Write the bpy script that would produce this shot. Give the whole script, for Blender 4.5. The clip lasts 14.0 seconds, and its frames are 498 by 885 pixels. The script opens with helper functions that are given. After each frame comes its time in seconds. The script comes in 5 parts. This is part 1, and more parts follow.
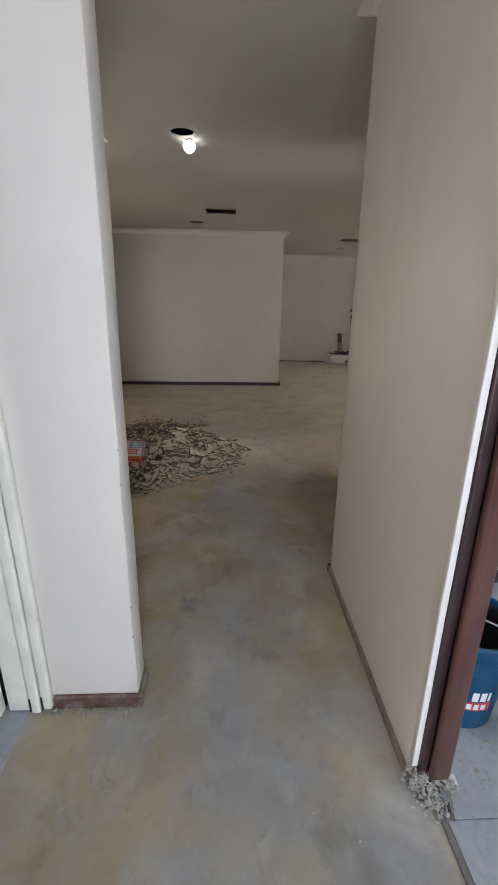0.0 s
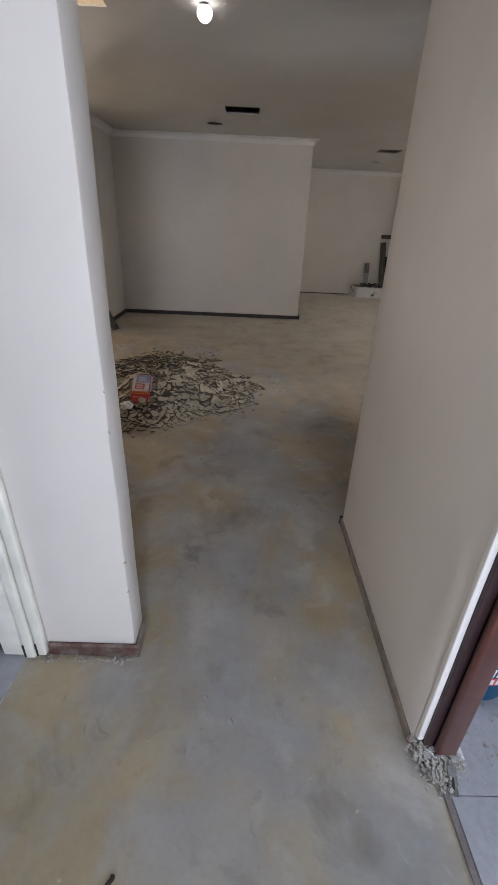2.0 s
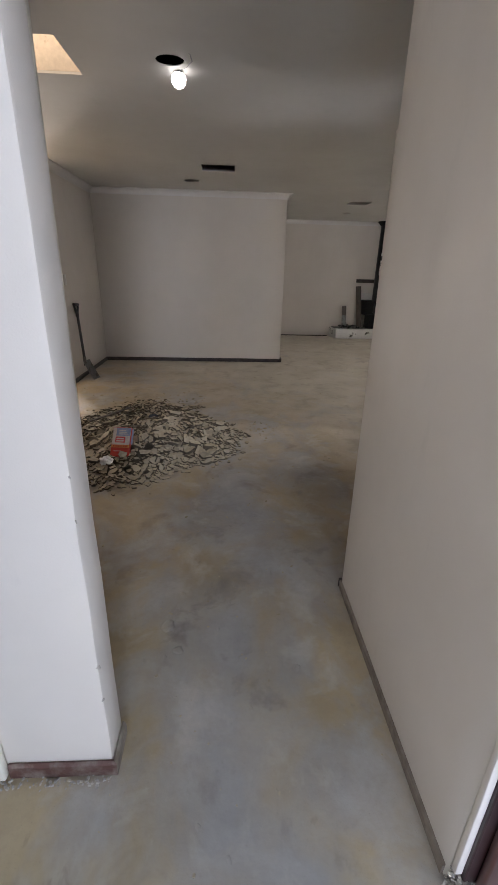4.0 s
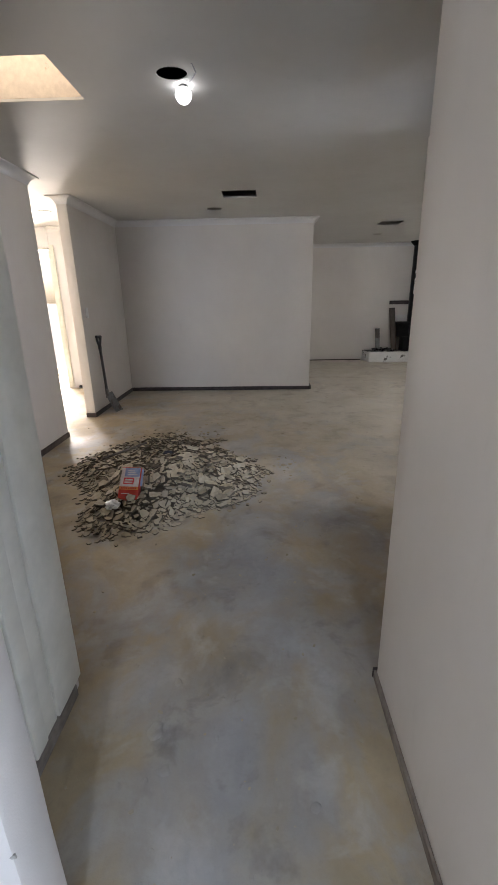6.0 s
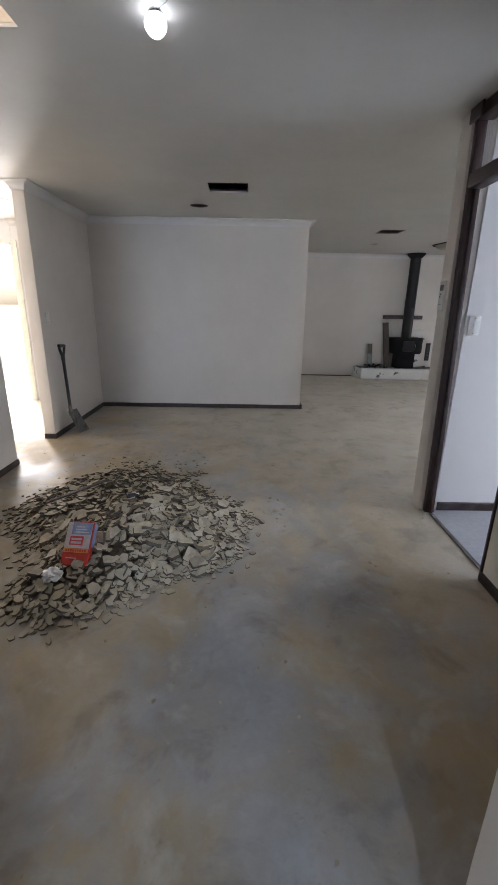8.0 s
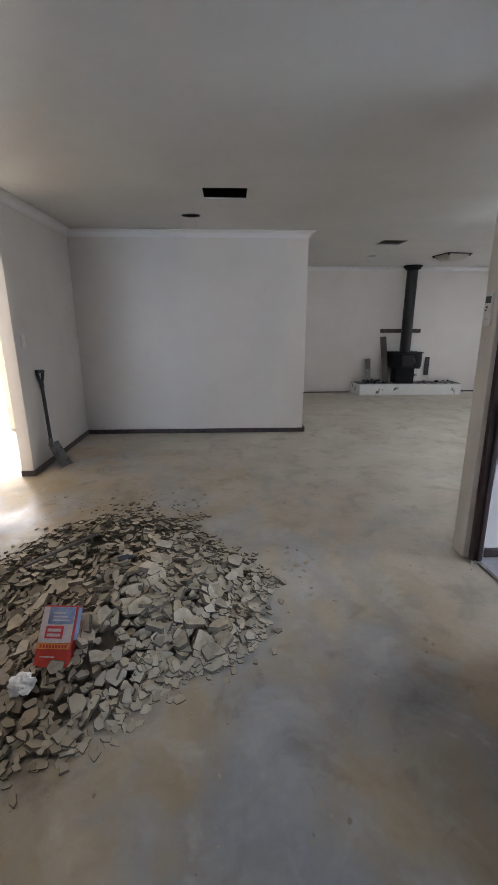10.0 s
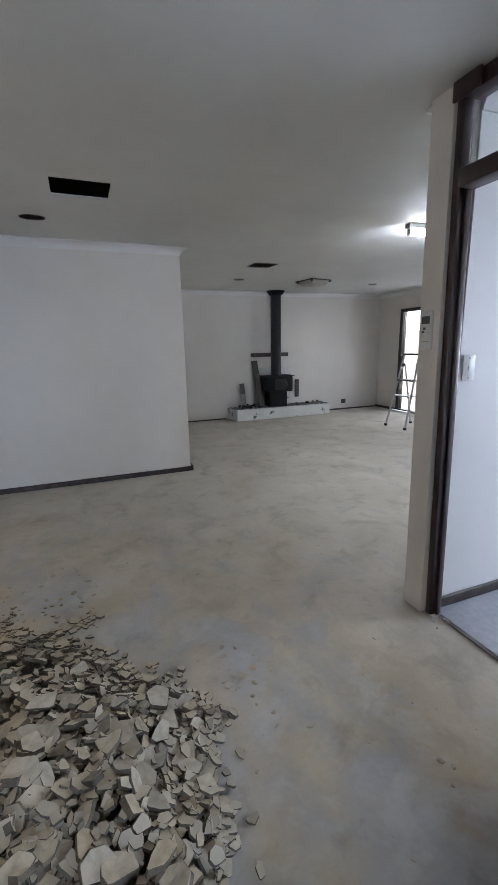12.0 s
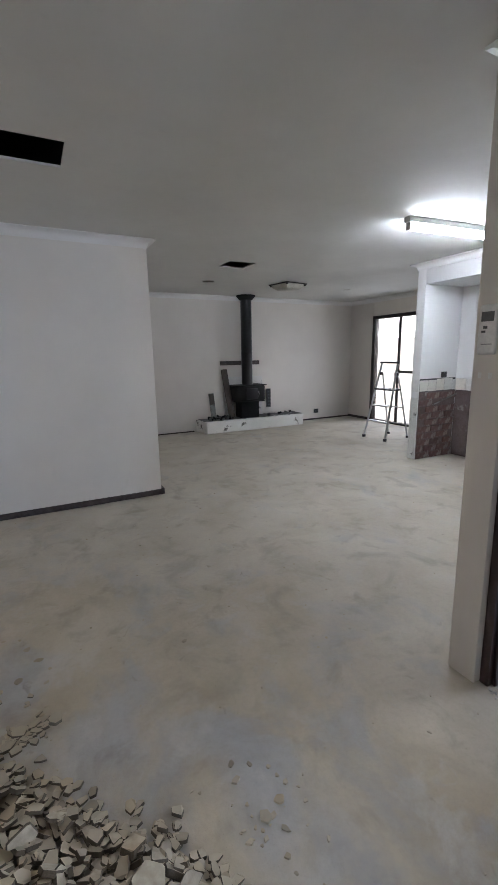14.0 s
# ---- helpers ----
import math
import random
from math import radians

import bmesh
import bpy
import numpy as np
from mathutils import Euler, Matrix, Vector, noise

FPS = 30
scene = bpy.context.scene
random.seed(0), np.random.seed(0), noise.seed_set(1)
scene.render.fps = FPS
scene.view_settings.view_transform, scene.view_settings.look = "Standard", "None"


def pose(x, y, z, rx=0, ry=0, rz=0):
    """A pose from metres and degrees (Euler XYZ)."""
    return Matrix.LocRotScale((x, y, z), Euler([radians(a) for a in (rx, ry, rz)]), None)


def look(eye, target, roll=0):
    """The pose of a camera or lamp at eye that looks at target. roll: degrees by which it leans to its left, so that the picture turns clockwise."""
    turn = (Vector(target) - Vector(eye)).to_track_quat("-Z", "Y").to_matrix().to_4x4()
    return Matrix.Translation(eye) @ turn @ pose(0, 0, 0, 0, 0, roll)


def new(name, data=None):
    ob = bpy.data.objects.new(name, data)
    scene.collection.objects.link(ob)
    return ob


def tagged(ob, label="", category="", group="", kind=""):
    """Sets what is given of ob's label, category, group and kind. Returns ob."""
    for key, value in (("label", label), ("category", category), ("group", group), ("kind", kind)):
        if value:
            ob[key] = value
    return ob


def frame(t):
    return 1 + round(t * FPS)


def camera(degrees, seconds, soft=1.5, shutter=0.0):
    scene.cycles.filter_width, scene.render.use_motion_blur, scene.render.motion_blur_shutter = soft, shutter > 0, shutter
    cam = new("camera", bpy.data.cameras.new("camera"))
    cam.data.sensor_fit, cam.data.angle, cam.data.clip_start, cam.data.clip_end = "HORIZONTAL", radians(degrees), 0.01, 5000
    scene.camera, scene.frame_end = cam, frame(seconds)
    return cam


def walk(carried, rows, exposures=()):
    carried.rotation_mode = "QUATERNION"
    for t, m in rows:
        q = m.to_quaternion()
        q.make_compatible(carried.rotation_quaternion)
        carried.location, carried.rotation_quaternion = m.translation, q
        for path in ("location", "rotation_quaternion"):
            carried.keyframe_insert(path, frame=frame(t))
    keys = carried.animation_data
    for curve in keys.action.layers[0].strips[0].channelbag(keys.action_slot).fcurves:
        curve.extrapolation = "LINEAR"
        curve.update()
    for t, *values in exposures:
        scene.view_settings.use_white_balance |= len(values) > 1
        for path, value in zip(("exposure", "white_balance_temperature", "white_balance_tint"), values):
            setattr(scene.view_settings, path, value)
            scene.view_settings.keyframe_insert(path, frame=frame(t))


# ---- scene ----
cam = camera(61.7, 14.0)
PATH = [
    (0, (0.058, 0.156, 1.377), (0.156, 2.048, 0.736), 1.1),
    (0.5, (0.048, 0.169, 1.384), (0.13, 2.026, 0.646), 3.0),
    (1, (0.074, 0.176, 1.368), (0.162, 1.994, 0.539), 3.6),
    (1.5, (0.086, 0.21, 1.347), (0.14, 1.994, 0.445), 3.0),
    (2, (0.078, 0.345, 1.342), (0.115, 2.117, 0.415), 2.7),
    (2.5, (0.067, 0.44, 1.344), (0.119, 2.202, 0.4), 2.8),
    (3, (0.067, 0.477, 1.349), (0.131, 2.221, 0.372), 2.5),
    (3.5, (0.075, 0.492, 1.375), (0.153, 2.291, 0.506), 1.4),
    (3.7, (0.062, 0.496, 1.374), (0.166, 2.32, 0.559), 1.5),
    (5.8, (0.192, 0.775, 1.366), (0.171, 2.662, 0.704), -0.7),
    (6, (0.188, 0.844, 1.354), (0.123, 2.734, 0.701), -1.0),
    (6.5, (0.118, 1.057, 1.372), (0.025, 2.945, 0.718), -1.2),
    (7, (0.093, 1.18, 1.339), (0.131, 3.068, 0.679), -0.8),
    (7.5, (0.118, 1.372, 1.357), (0.162, 3.267, 0.72), 0.5),
    (8, (0.142, 1.511, 1.361), (0.163, 3.413, 0.745), 1.0),
    (8.2, (0.13, 1.561, 1.365), (0.128, 3.464, 0.75), 1.3),
    (10.3, (-0.008, 2.123, 1.382), (0.077, 4.044, 0.833), -0.2),
    (10.5, (0.014, 2.214, 1.366), (0.083, 4.135, 0.815), -0.7),
    (11, (0.0, 2.37, 1.389), (0.03, 4.289, 0.827), -1.5),
    (11.5, (-0.068, 2.543, 1.402), (0.247, 4.464, 0.944), -3.0),
    (12, (-0.146, 2.706, 1.396), (0.563, 4.521, 0.946), -1.2),
    (12.5, (-0.115, 2.874, 1.387), (0.639, 4.674, 0.946), -0.3),
    (13, (-0.067, 3.053, 1.401), (0.659, 4.867, 0.973), 0.7),
    (13.5, (-0.088, 3.203, 1.4), (0.647, 5.015, 0.979), 1.2),
    (13.8, (-0.098, 3.277, 1.401), (0.741, 5.044, 0.984), -0.1),
    (14, (-0.12, 3.276, 1.379), (0.766, 5.021, 0.964), -1.0),
]
walk(cam, [(t, look(eye, target, roll)) for t, eye, target, roll in PATH], exposures=[(0.0, 0.38, 7300, 16), (2.0, 0.36, 7000, 19), (3.7, 0.42, 7000, 19), (6.0, 0.68, 6550, 16), (8.0, 0.73, 6100, 15), (10.5, 0.82, 6050, 15), (12.0, 0.87, 5800, 13), (14.0, 0.86, 5950, 14)])

# ---- world, sun, daylight through the openings ----
world = bpy.data.worlds.new("sky")
scene.world = world
world.use_nodes = True
wn = world.node_tree
sky = wn.nodes.new("ShaderNodeTexSky")
sky.sky_type = "NISHITA"
sky.sun_disc = False
sky.dust_density, sky.ozone_density = 3.0, 2.0
sky.sun_elevation, sky.sun_rotation = radians(50), radians(320)
wn.nodes["Background"].inputs[1].default_value = 0.15
wn.links.new(sky.outputs[0], wn.nodes["Background"].inputs[0])

sun = bpy.data.lights.new("sun", "SUN")
sun.energy, sun.angle, sun.color = 5.0, radians(0.5), (1.0, 0.95, 0.86)
sun_ob = new("sun", sun)
sun_ob.matrix_world = look((0, 0, 20), (0.643 * 0.643 * 20, -0.766 * 0.643 * 20, 20 - 0.766 * 20))


def daylight(name, at, target, w, h, power, colour):
    """Sky light standing in an opening, the south lamp outside one."""
    lamp = bpy.data.lights.new(name, "AREA")
    lamp.shape, lamp.size, lamp.size_y, lamp.energy, lamp.color = "RECTANGLE", w, h, power, colour
    ob = new(name, lamp)
    ob.matrix_world = look(at, target)
    return ob


daylight("daylight_front_door", (0.42, -2.45, 1.45), (0.25, -1.45, 1.25), 0.36, 1.25, 49, (0.66, 0.80, 1.0))
# lamp added outside an unseen, assumed window, for the cool beam up the passage
daylight("daylight_laundry_south", (1.35, -4.6, 1.75), (0.1, 3.0, 0.8), 0.8, 1.2, 118, (0.56, 0.75, 1.0))
daylight("daylight_white_room", (5.9, 3.2, 1.5), (3.0, 3.4, 1.0), 1.5, 1.2, 71, (0.82, 0.89, 1.0))
daylight("daylight_glass_door", (5.93, 8.75, 1.05), (4, 8.3, 0.9), 1.9, 1.9, 6, (0.78, 0.87, 1.0))
daylight("daylight_hall", (-3.7, 8.72, 1.1), (-3.2, 6, 0.9), 0.9, 1.8, 200, (1.0, 0.94, 0.86))
daylight("daylight_laundry", (2.94, -1.15, 1.45), (0, 1.3, 0.9), 1.2, 1.0, 36, (0.66, 0.80, 1.0))


# ---- materials ----
def nodes_of(name):
    m = bpy.data.materials.new(name)
    m.use_nodes = True
    return m, m.node_tree, m.node_tree.nodes["Principled BSDF"]


def noise_node(nt, co, scale, detail=4, rough=0.6, squash=(1, 1, 1)):
    mp = nt.nodes.new("ShaderNodeMapping")
    mp.inputs["Scale"].default_value = squash
    nt.links.new(co, mp.inputs[0])
    n = nt.nodes.new("ShaderNodeTexNoise")
    n.inputs["Scale"].default_value, n.inputs["Detail"].default_value, n.inputs["Roughness"].default_value = scale, detail, rough
    nt.links.new(mp.outputs[0], n.inputs["Vector"])
    return n.outputs[0]


def ramp(nt, value, stops):
    r = nt.nodes.new("ShaderNodeValToRGB")
    els = r.color_ramp.elements
    while len(els) < len(stops):
        els.new(0.5)
    for e, (p, c) in zip(els, stops):
        e.position, e.color = p, (*c, 1) if len(c) == 3 else c
    nt.links.new(value, r.inputs[0])
    return r.outputs[0]


def mix(nt, fac, a, b, kind="MIX"):
    m = nt.nodes.new("ShaderNodeMix")
    m.data_type, m.blend_type = "RGBA", kind
    for sock, v in ((m.inputs[0], fac), (m.inputs[6], a), (m.inputs[7], b)):
        if hasattr(v, "is_linked"):
            nt.links.new(v, sock)
        else:
            sock.default_value = v if not isinstance(v, tuple) else (*v, 1)
    return m.outputs[2]


def bump(nt, bsdf, height, strength, dist):
    b = nt.nodes.new("ShaderNodeBump")
    b.inputs["Strength"].default_value, b.inputs["Distance"].default_value = strength, dist
    nt.links.new(height, b.inputs["Height"])
    nt.links.new(b.outputs[0], bsdf.inputs["Normal"])


def grey(v):
    return (v, v, v)


def simple(name, a, b, rough=0.6, big=3.0, fine=60.0, metal=0.0, bumps=0.2, dist=0.002, per_piece=0.0, squash=(1, 1, 1), spots=None, spec=0.5):
    """Two tones at two scales, fine relief, and a shade of its own for each piece."""
    m, nt, p = nodes_of(name)
    co = nt.nodes.new("ShaderNodeTexCoord").outputs["Object"]
    n1, n2 = noise_node(nt, co, big, 5, 0.65, squash), noise_node(nt, co, fine, 3, 0.6, squash)
    col = mix(nt, ramp(nt, n1, [(0.35, grey(0)), (0.65, grey(1))]), a, b)
    col = mix(nt, 0.35, col, ramp(nt, n2, [(0.3, tuple(0.6 * v for v in a)), (0.7, b)]))
    if spots:
        n3 = noise_node(nt, co, spots[0], 4, 0.7)
        col = mix(nt, ramp(nt, n3, [(spots[1], grey(0)), (spots[1] + 0.06, grey(1))]), col, spots[2])
    if per_piece:
        info = nt.nodes.new("ShaderNodeObjectInfo").outputs["Random"]
        geo = nt.nodes.new("ShaderNodeNewGeometry").outputs["Random Per Island"]
        add = nt.nodes.new("ShaderNodeMath")
        add.operation = "ADD"
        nt.links.new(info, add.inputs[0])
        nt.links.new(geo, add.inputs[1])
        fr = nt.nodes.new("ShaderNodeMath")
        fr.operation = "FRACT"
        nt.links.new(add.outputs[0], fr.inputs[0])
        lo = 1 - per_piece
        col = mix(nt, 1.0, col, ramp(nt, fr.outputs[0], [(0.0, (lo, lo, lo)), (0.25, (1, 0.95, 0.87)), (0.5, (0.86, 0.87, 0.88)), (0.75, (1.0, 0.985, 0.96)), (1.0, (1 - per_piece * 0.5, 1 - per_piece * 0.5, 1 - per_piece * 0.45))]), "MULTIPLY")
    nt.links.new(col, p.inputs["Base Color"])
    p.inputs["Roughness"].default_value, p.inputs["Metallic"].default_value = rough, metal
    p.inputs["Specular IOR Level"].default_value = spec
    if bumps:
        bump(nt, p, n2, bumps, dist)
    return m


def painted_wall(name, a, b, rough=0.55):
    """Roller-painted plaster: faint trowel waves, orange peel and scuffs."""
    m, nt, p = nodes_of(name)
    co = nt.nodes.new("ShaderNodeTexCoord").outputs["Object"]
    n1 = noise_node(nt, co, 1.1, 4, 0.6)
    n2 = noise_node(nt, co, 9.0, 5, 0.7, (1, 1, 0.35))
    n3 = noise_node(nt, co, 260.0, 2, 0.5)
    wave = noise_node(nt, co, 3.0, 2, 0.4)
    col = mix(nt, ramp(nt, n1, [(0.35, grey(0)), (0.65, grey(1))]), a, b)
    col = mix(nt, ramp(nt, n2, [(0.62, grey(0)), (0.8, grey(0.2))]), col, tuple(0.75 * v for v in a))
    nt.links.new(col, p.inputs["Base Color"])
    nt.links.new(ramp(nt, n2, [(0.3, grey(rough - 0.08)), (0.7, grey(rough + 0.15))]), p.inputs["Roughness"])
    add = nt.nodes.new("ShaderNodeMath")
    add.operation = "MULTIPLY_ADD"
    nt.links.new(wave, add.inputs[0])
    add.inputs[1].default_value = 6.0
    nt.links.new(n3, add.inputs[2])
    bump(nt, p, add.outputs[0], 0.25, 0.0015)
    return m


def concrete_floor():
    """Bare slab: tan glue residue, grey scuffs, a painted daylight lane, dark smudges, pale dust and pits."""
    m, nt, p = nodes_of("bare_concrete")
    co = nt.nodes.new("ShaderNodeTexCoord").outputs["Object"]

    def blotch(scale, detail, rough, squash, distort):
        out = noise_node(nt, co, scale, detail, rough, squash)
        out.node.inputs["Distortion"].default_value = distort
        return out

    def ranged(value, a, b, lo, hi):
        r = nt.nodes.new("ShaderNodeMapRange")
        r.interpolation_type = "SMOOTHSTEP"
        for i, v in ((1, a), (2, b), (3, lo), (4, hi)):
            r.inputs[i].default_value = v
        nt.links.new(value, r.inputs[0])
        return r.outputs[0]

    def math2(kind, a, b, c=None):
        n = nt.nodes.new("ShaderNodeMath")
        n.operation = kind
        for i, v in enumerate((a, b, c)):
            if v is None:
                continue
            if isinstance(v, (int, float)):
                n.inputs[i].default_value = v
            else:
                nt.links.new(v, n.inputs[i])
        return n.outputs[0]

    broad = blotch(0.9, 5, 0.55, (1.0, 0.8, 1), 0.3)
    lane = blotch(1.7, 5, 0.6, (1.2, 0.6, 1), 0.3)
    cloud = blotch(2.0, 5, 0.58, (1.0, 1.0, 1), 0.35)
    smear = blotch(4.0, 5, 0.6, (1.0, 0.95, 1), 0.4)
    spot = blotch(11.0, 4, 0.6, (1, 0.8, 1), 0.8)
    sweep = blotch(2.6, 5, 0.6, (1.0, 1.0, 1), 0.6)
    fine = noise_node(nt, co, 45.0, 5, 0.7)
    grit = noise_node(nt, co, 260.0, 3, 0.6)
    xyz = nt.nodes.new("ShaderNodeSeparateXYZ")
    nt.links.new(co, xyz.inputs[0])
    # dusty and neutral towards the open living area, tan with old glue in the passage
    reach = math2("MULTIPLY_ADD", xyz.outputs[0], 1.1, xyz.outputs[1])
    reach = math2("MULTIPLY_ADD", math2("SUBTRACT", broad, 0.5), 5.0, reach)
    open_area = ranged(reach, 2.8, 7.0, 0.0, 0.9)
    glue = mix(nt, ramp(nt, cloud, [(0.32, grey(0)), (0.66, grey(1))]), (0.36, 0.282, 0.172), (0.46, 0.378, 0.252))
    dusty = mix(nt, ramp(nt, cloud, [(0.3, grey(0)), (0.68, grey(1))]), (0.458, 0.414, 0.332), (0.58, 0.537, 0.457))
    tan = mix(nt, open_area, glue, dusty)
    cool = mix(nt, ramp(nt, cloud, [(0.3, grey(0)), (0.7, grey(1))]), (0.262, 0.263, 0.266), (0.41, 0.402, 0.388))
    # grey scuffs, gathered into a band that paints in the cool daylight lane
    off = math2("ABSOLUTE", math2("SUBTRACT", xyz.outputs[0], 0.22), 0.0)
    worn = math2("MULTIPLY", ranged(off, 0.05, 0.85, 0.13, -0.07), ranged(xyz.outputs[1], 2.4, 5.0, 1.0, 0.15))
    worn = math2("ADD", worn, lane)
    worn = math2("MULTIPLY_ADD", broad, 0.35, worn)
    worn = math2("ADD", worn, ranged(reach, 4.2, 7.0, 0.0, -0.22))
    patch = math2("MULTIPLY_ADD", math2("SUBTRACT", sweep, 0.5), 0.85, worn)
    col = mix(nt, ramp(nt, patch, [(0.58, grey(0)), (0.74, grey(0.65)), (0.9, grey(1))]), tan, cool)
    # smudges, dust, pits
    col = mix(nt, math2("MULTIPLY", ramp(nt, smear, [(0.56, grey(0)), (0.70, grey(0.6))]), ranged(reach, 3.2, 6.0, 1.0, 0.6)), col, (0.2, 0.165, 0.12))
    dark = math2("MULTIPLY", ramp(nt, smear, [(0.55, grey(0)), (0.68, grey(0.5))]), ramp(nt, worn, [(0.72, grey(0)), (0.86, grey(1))]))
    dark = math2("MULTIPLY", dark, ranged(reach, 3.2, 5.6, 1.0, 0.1))
    col = mix(nt, dark, col, (0.165, 0.172, 0.195))
    col = mix(nt, ramp(nt, sweep, [(0.53, grey(0)), (0.70, grey(0.34))]), col, (0.55, 0.535, 0.50))
    col = mix(nt, ramp(nt, sweep, [(0.30, grey(0.40)), (0.45, grey(0))]), col, (0.24, 0.22, 0.185))
    col = mix(nt, ramp(nt, smear, [(0.30, grey(0.6)), (0.44, grey(0))]), col, (0.50, 0.475, 0.43))
    col = mix(nt, ramp(nt, spot, [(0.66, grey(0)), (0.74, grey(0.4))]), col, (0.46, 0.43, 0.375))
    col = mix(nt, ramp(nt, spot, [(0.25, grey(0.4)), (0.33, grey(0))]), col, (0.16, 0.14, 0.115))
    col = mix(nt, ramp(nt, fine, [(0.3, grey(0.12)), (0.55, grey(0))]), col, (0.2, 0.185, 0.16))
    col = mix(nt, ramp(nt, grit, [(0.27, grey(0.3)), (0.38, grey(0))]), col, (0.1, 0.095, 0.09))
    nt.links.new(col, p.inputs["Base Color"])
    nt.links.new(ramp(nt, worn, [(0.58, grey(0.72)), (0.86, grey(0.44))]), p.inputs["Roughness"])
    p.inputs["Specular IOR Level"].default_value = 0.4
    h = math2("MULTIPLY_ADD", spot, 1.8, fine)
    h = math2("MULTIPLY_ADD", smear, 2.5, h)
    bump(nt, p, h, 0.22, 0.004)
    return m


def wood(name, a, b, rough=0.4, axis=2, dust=0.0, coat=0.0):
    """Stained timber with grain along one axis; dust lies over it."""
    m, nt, p = nodes_of(name)
    co = nt.nodes.new("ShaderNodeTexCoord").outputs["Object"]
    sq = [26, 26, 26]
    sq[axis] = 1.6
    g = noise_node(nt, co, 1.6, 5, 0.6, tuple(sq))
    d = noise_node(nt, co, 14.0, 4, 0.7)
    col = mix(nt, ramp(nt, g, [(0.3, grey(0)), (0.7, grey(1))]), a, b)
    if dust:
        col = mix(nt, ramp(nt, d, [(0.4, grey(0)), (0.75, grey(dust))]), col, (0.33, 0.3, 0.26))
    nt.links.new(col, p.inputs["Base Color"])
    p.inputs["Roughness"].default_value = rough
    p.inputs["Coat Weight"].default_value = coat
    bump(nt, p, g, 0.15, 0.001)
    return m


def glow(name, colour, strength):
    m, nt, p = nodes_of(name)
    p.inputs["Base Color"].default_value = (*colour, 1)
    p.inputs["Emission Color"].default_value = (*colour, 1)
    p.inputs["Emission Strength"].default_value = strength
    return m


def glass(name, rough=0.0):
    m, nt, p = nodes_of(name)
    p.inputs["Base Color"].default_value = (0.95, 0.97, 0.97, 1)
    p.inputs["Transmission Weight"].default_value = 1.0
    p.inputs["Roughness"].default_value, p.inputs["IOR"].default_value = rough, 1.45
    return m


WALL = painted_wall("wall_paint", (0.653, 0.612, 0.563), (0.703, 0.663, 0.613))
WALL_WHITE = painted_wall("white_wall_paint", (0.74, 0.735, 0.725), (0.79, 0.785, 0.775), 0.35)
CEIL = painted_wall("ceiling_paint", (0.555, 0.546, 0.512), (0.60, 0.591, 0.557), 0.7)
CORN = painted_wall("cornice_paint", (0.68, 0.668, 0.65), (0.73, 0.718, 0.70), 0.6)
SHAFT = simple("skylight_shaft_plaster", (0.62, 0.55, 0.45), (0.70, 0.63, 0.53), 0.8, 2.5, 30, bumps=0.2, spots=(9, 0.70, (0.45, 0.36, 0.25)))
FLOOR = concrete_floor()
TILE = simple("grey_vinyl_floor", (0.35, 0.36, 0.39), (0.42, 0.43, 0.46), 0.4, 2.0, 45, bumps=0.1)
SKIRT = wood("dark_skirting", (0.018, 0.011, 0.010), (0.036, 0.021, 0.019), 0.45, 0, 0.15)
SKIRT_R = wood("red_dusty_skirting", (0.06, 0.024, 0.019), (0.12, 0.055, 0.045), 0.55, 0, 0.75)
SKIRT_Y = wood("dark_skirting_run", (0.018, 0.011, 0.010), (0.036, 0.021, 0.019), 0.45, 1, 0.2)
SKIRT_D = wood("dust_covered_skirting", (0.13, 0.105, 0.085), (0.21, 0.175, 0.145), 0.75, 1, 0.8)
MAHOG = wood("mahogany_frame", (0.020, 0.008, 0.009), (0.042, 0.016, 0.017), 0.34, 2, 0.06, 0.15)
# redder copy of the frame timber, for the face turned to the light
MAHOG_LIT = wood("lit_mahogany_front", (0.055, 0.014, 0.010), (0.105, 0.030, 0.019), 0.28, 2, 0.06, 0.3)
CREAM = simple("cream_gloss_paint", (0.80, 0.78, 0.68), (0.84, 0.825, 0.735), 0.35, 4, 9, bumps=0.06, spots=(16, 0.76, (0.35, 0.32, 0.28)))
VOID = simple("roof_void", (0.02, 0.019, 0.018), (0.035, 0.033, 0.03), 0.9, bumps=0)
PLASTER = simple("broken_plaster", (0.40, 0.385, 0.355), (0.60, 0.58, 0.545), 0.9, 12, 70, bumps=0.5, dist=0.004, per_piece=0.35)
RUBBLE = simple("broken_screed", (0.42, 0.362, 0.264), (0.54, 0.477, 0.364), 0.9, 1.1, 3.2, bumps=0.15, dist=0.003, per_piece=0.45)
# side faces of the shards, their shade put into a darker colour
SHARD_SIDE_SHADE = simple("shard_side_shade", (0.108, 0.090, 0.064), (0.18, 0.153, 0.113), 0.95, 2.5, 9, bumps=0.4, dist=0.004, per_piece=0.4)
SLATE = simple("dark_blue_shard", (0.022, 0.024, 0.031), (0.042, 0.045, 0.055), 0.7, 2, 9, bumps=0.2)
# dust coloured dark to stand in for shade between the shards
FINES_SHADE = simple("shaded_rubble_dust", (0.108, 0.092, 0.068), (0.175, 0.15, 0.112), 0.95, 9, 80, bumps=0.7, dist=0.006)
BRICK = simple("clay_brick", (0.085, 0.042, 0.037), (0.17, 0.095, 0.085), 0.9, 14, 90, bumps=0.8, dist=0.005, per_piece=0.6, spots=(5, 0.50, (0.25, 0.21, 0.195)))
MORTAR = simple("brick_mortar", (0.13, 0.115, 0.105), (0.24, 0.215, 0.2), 0.95, 8, 80, bumps=0.5, dist=0.003)
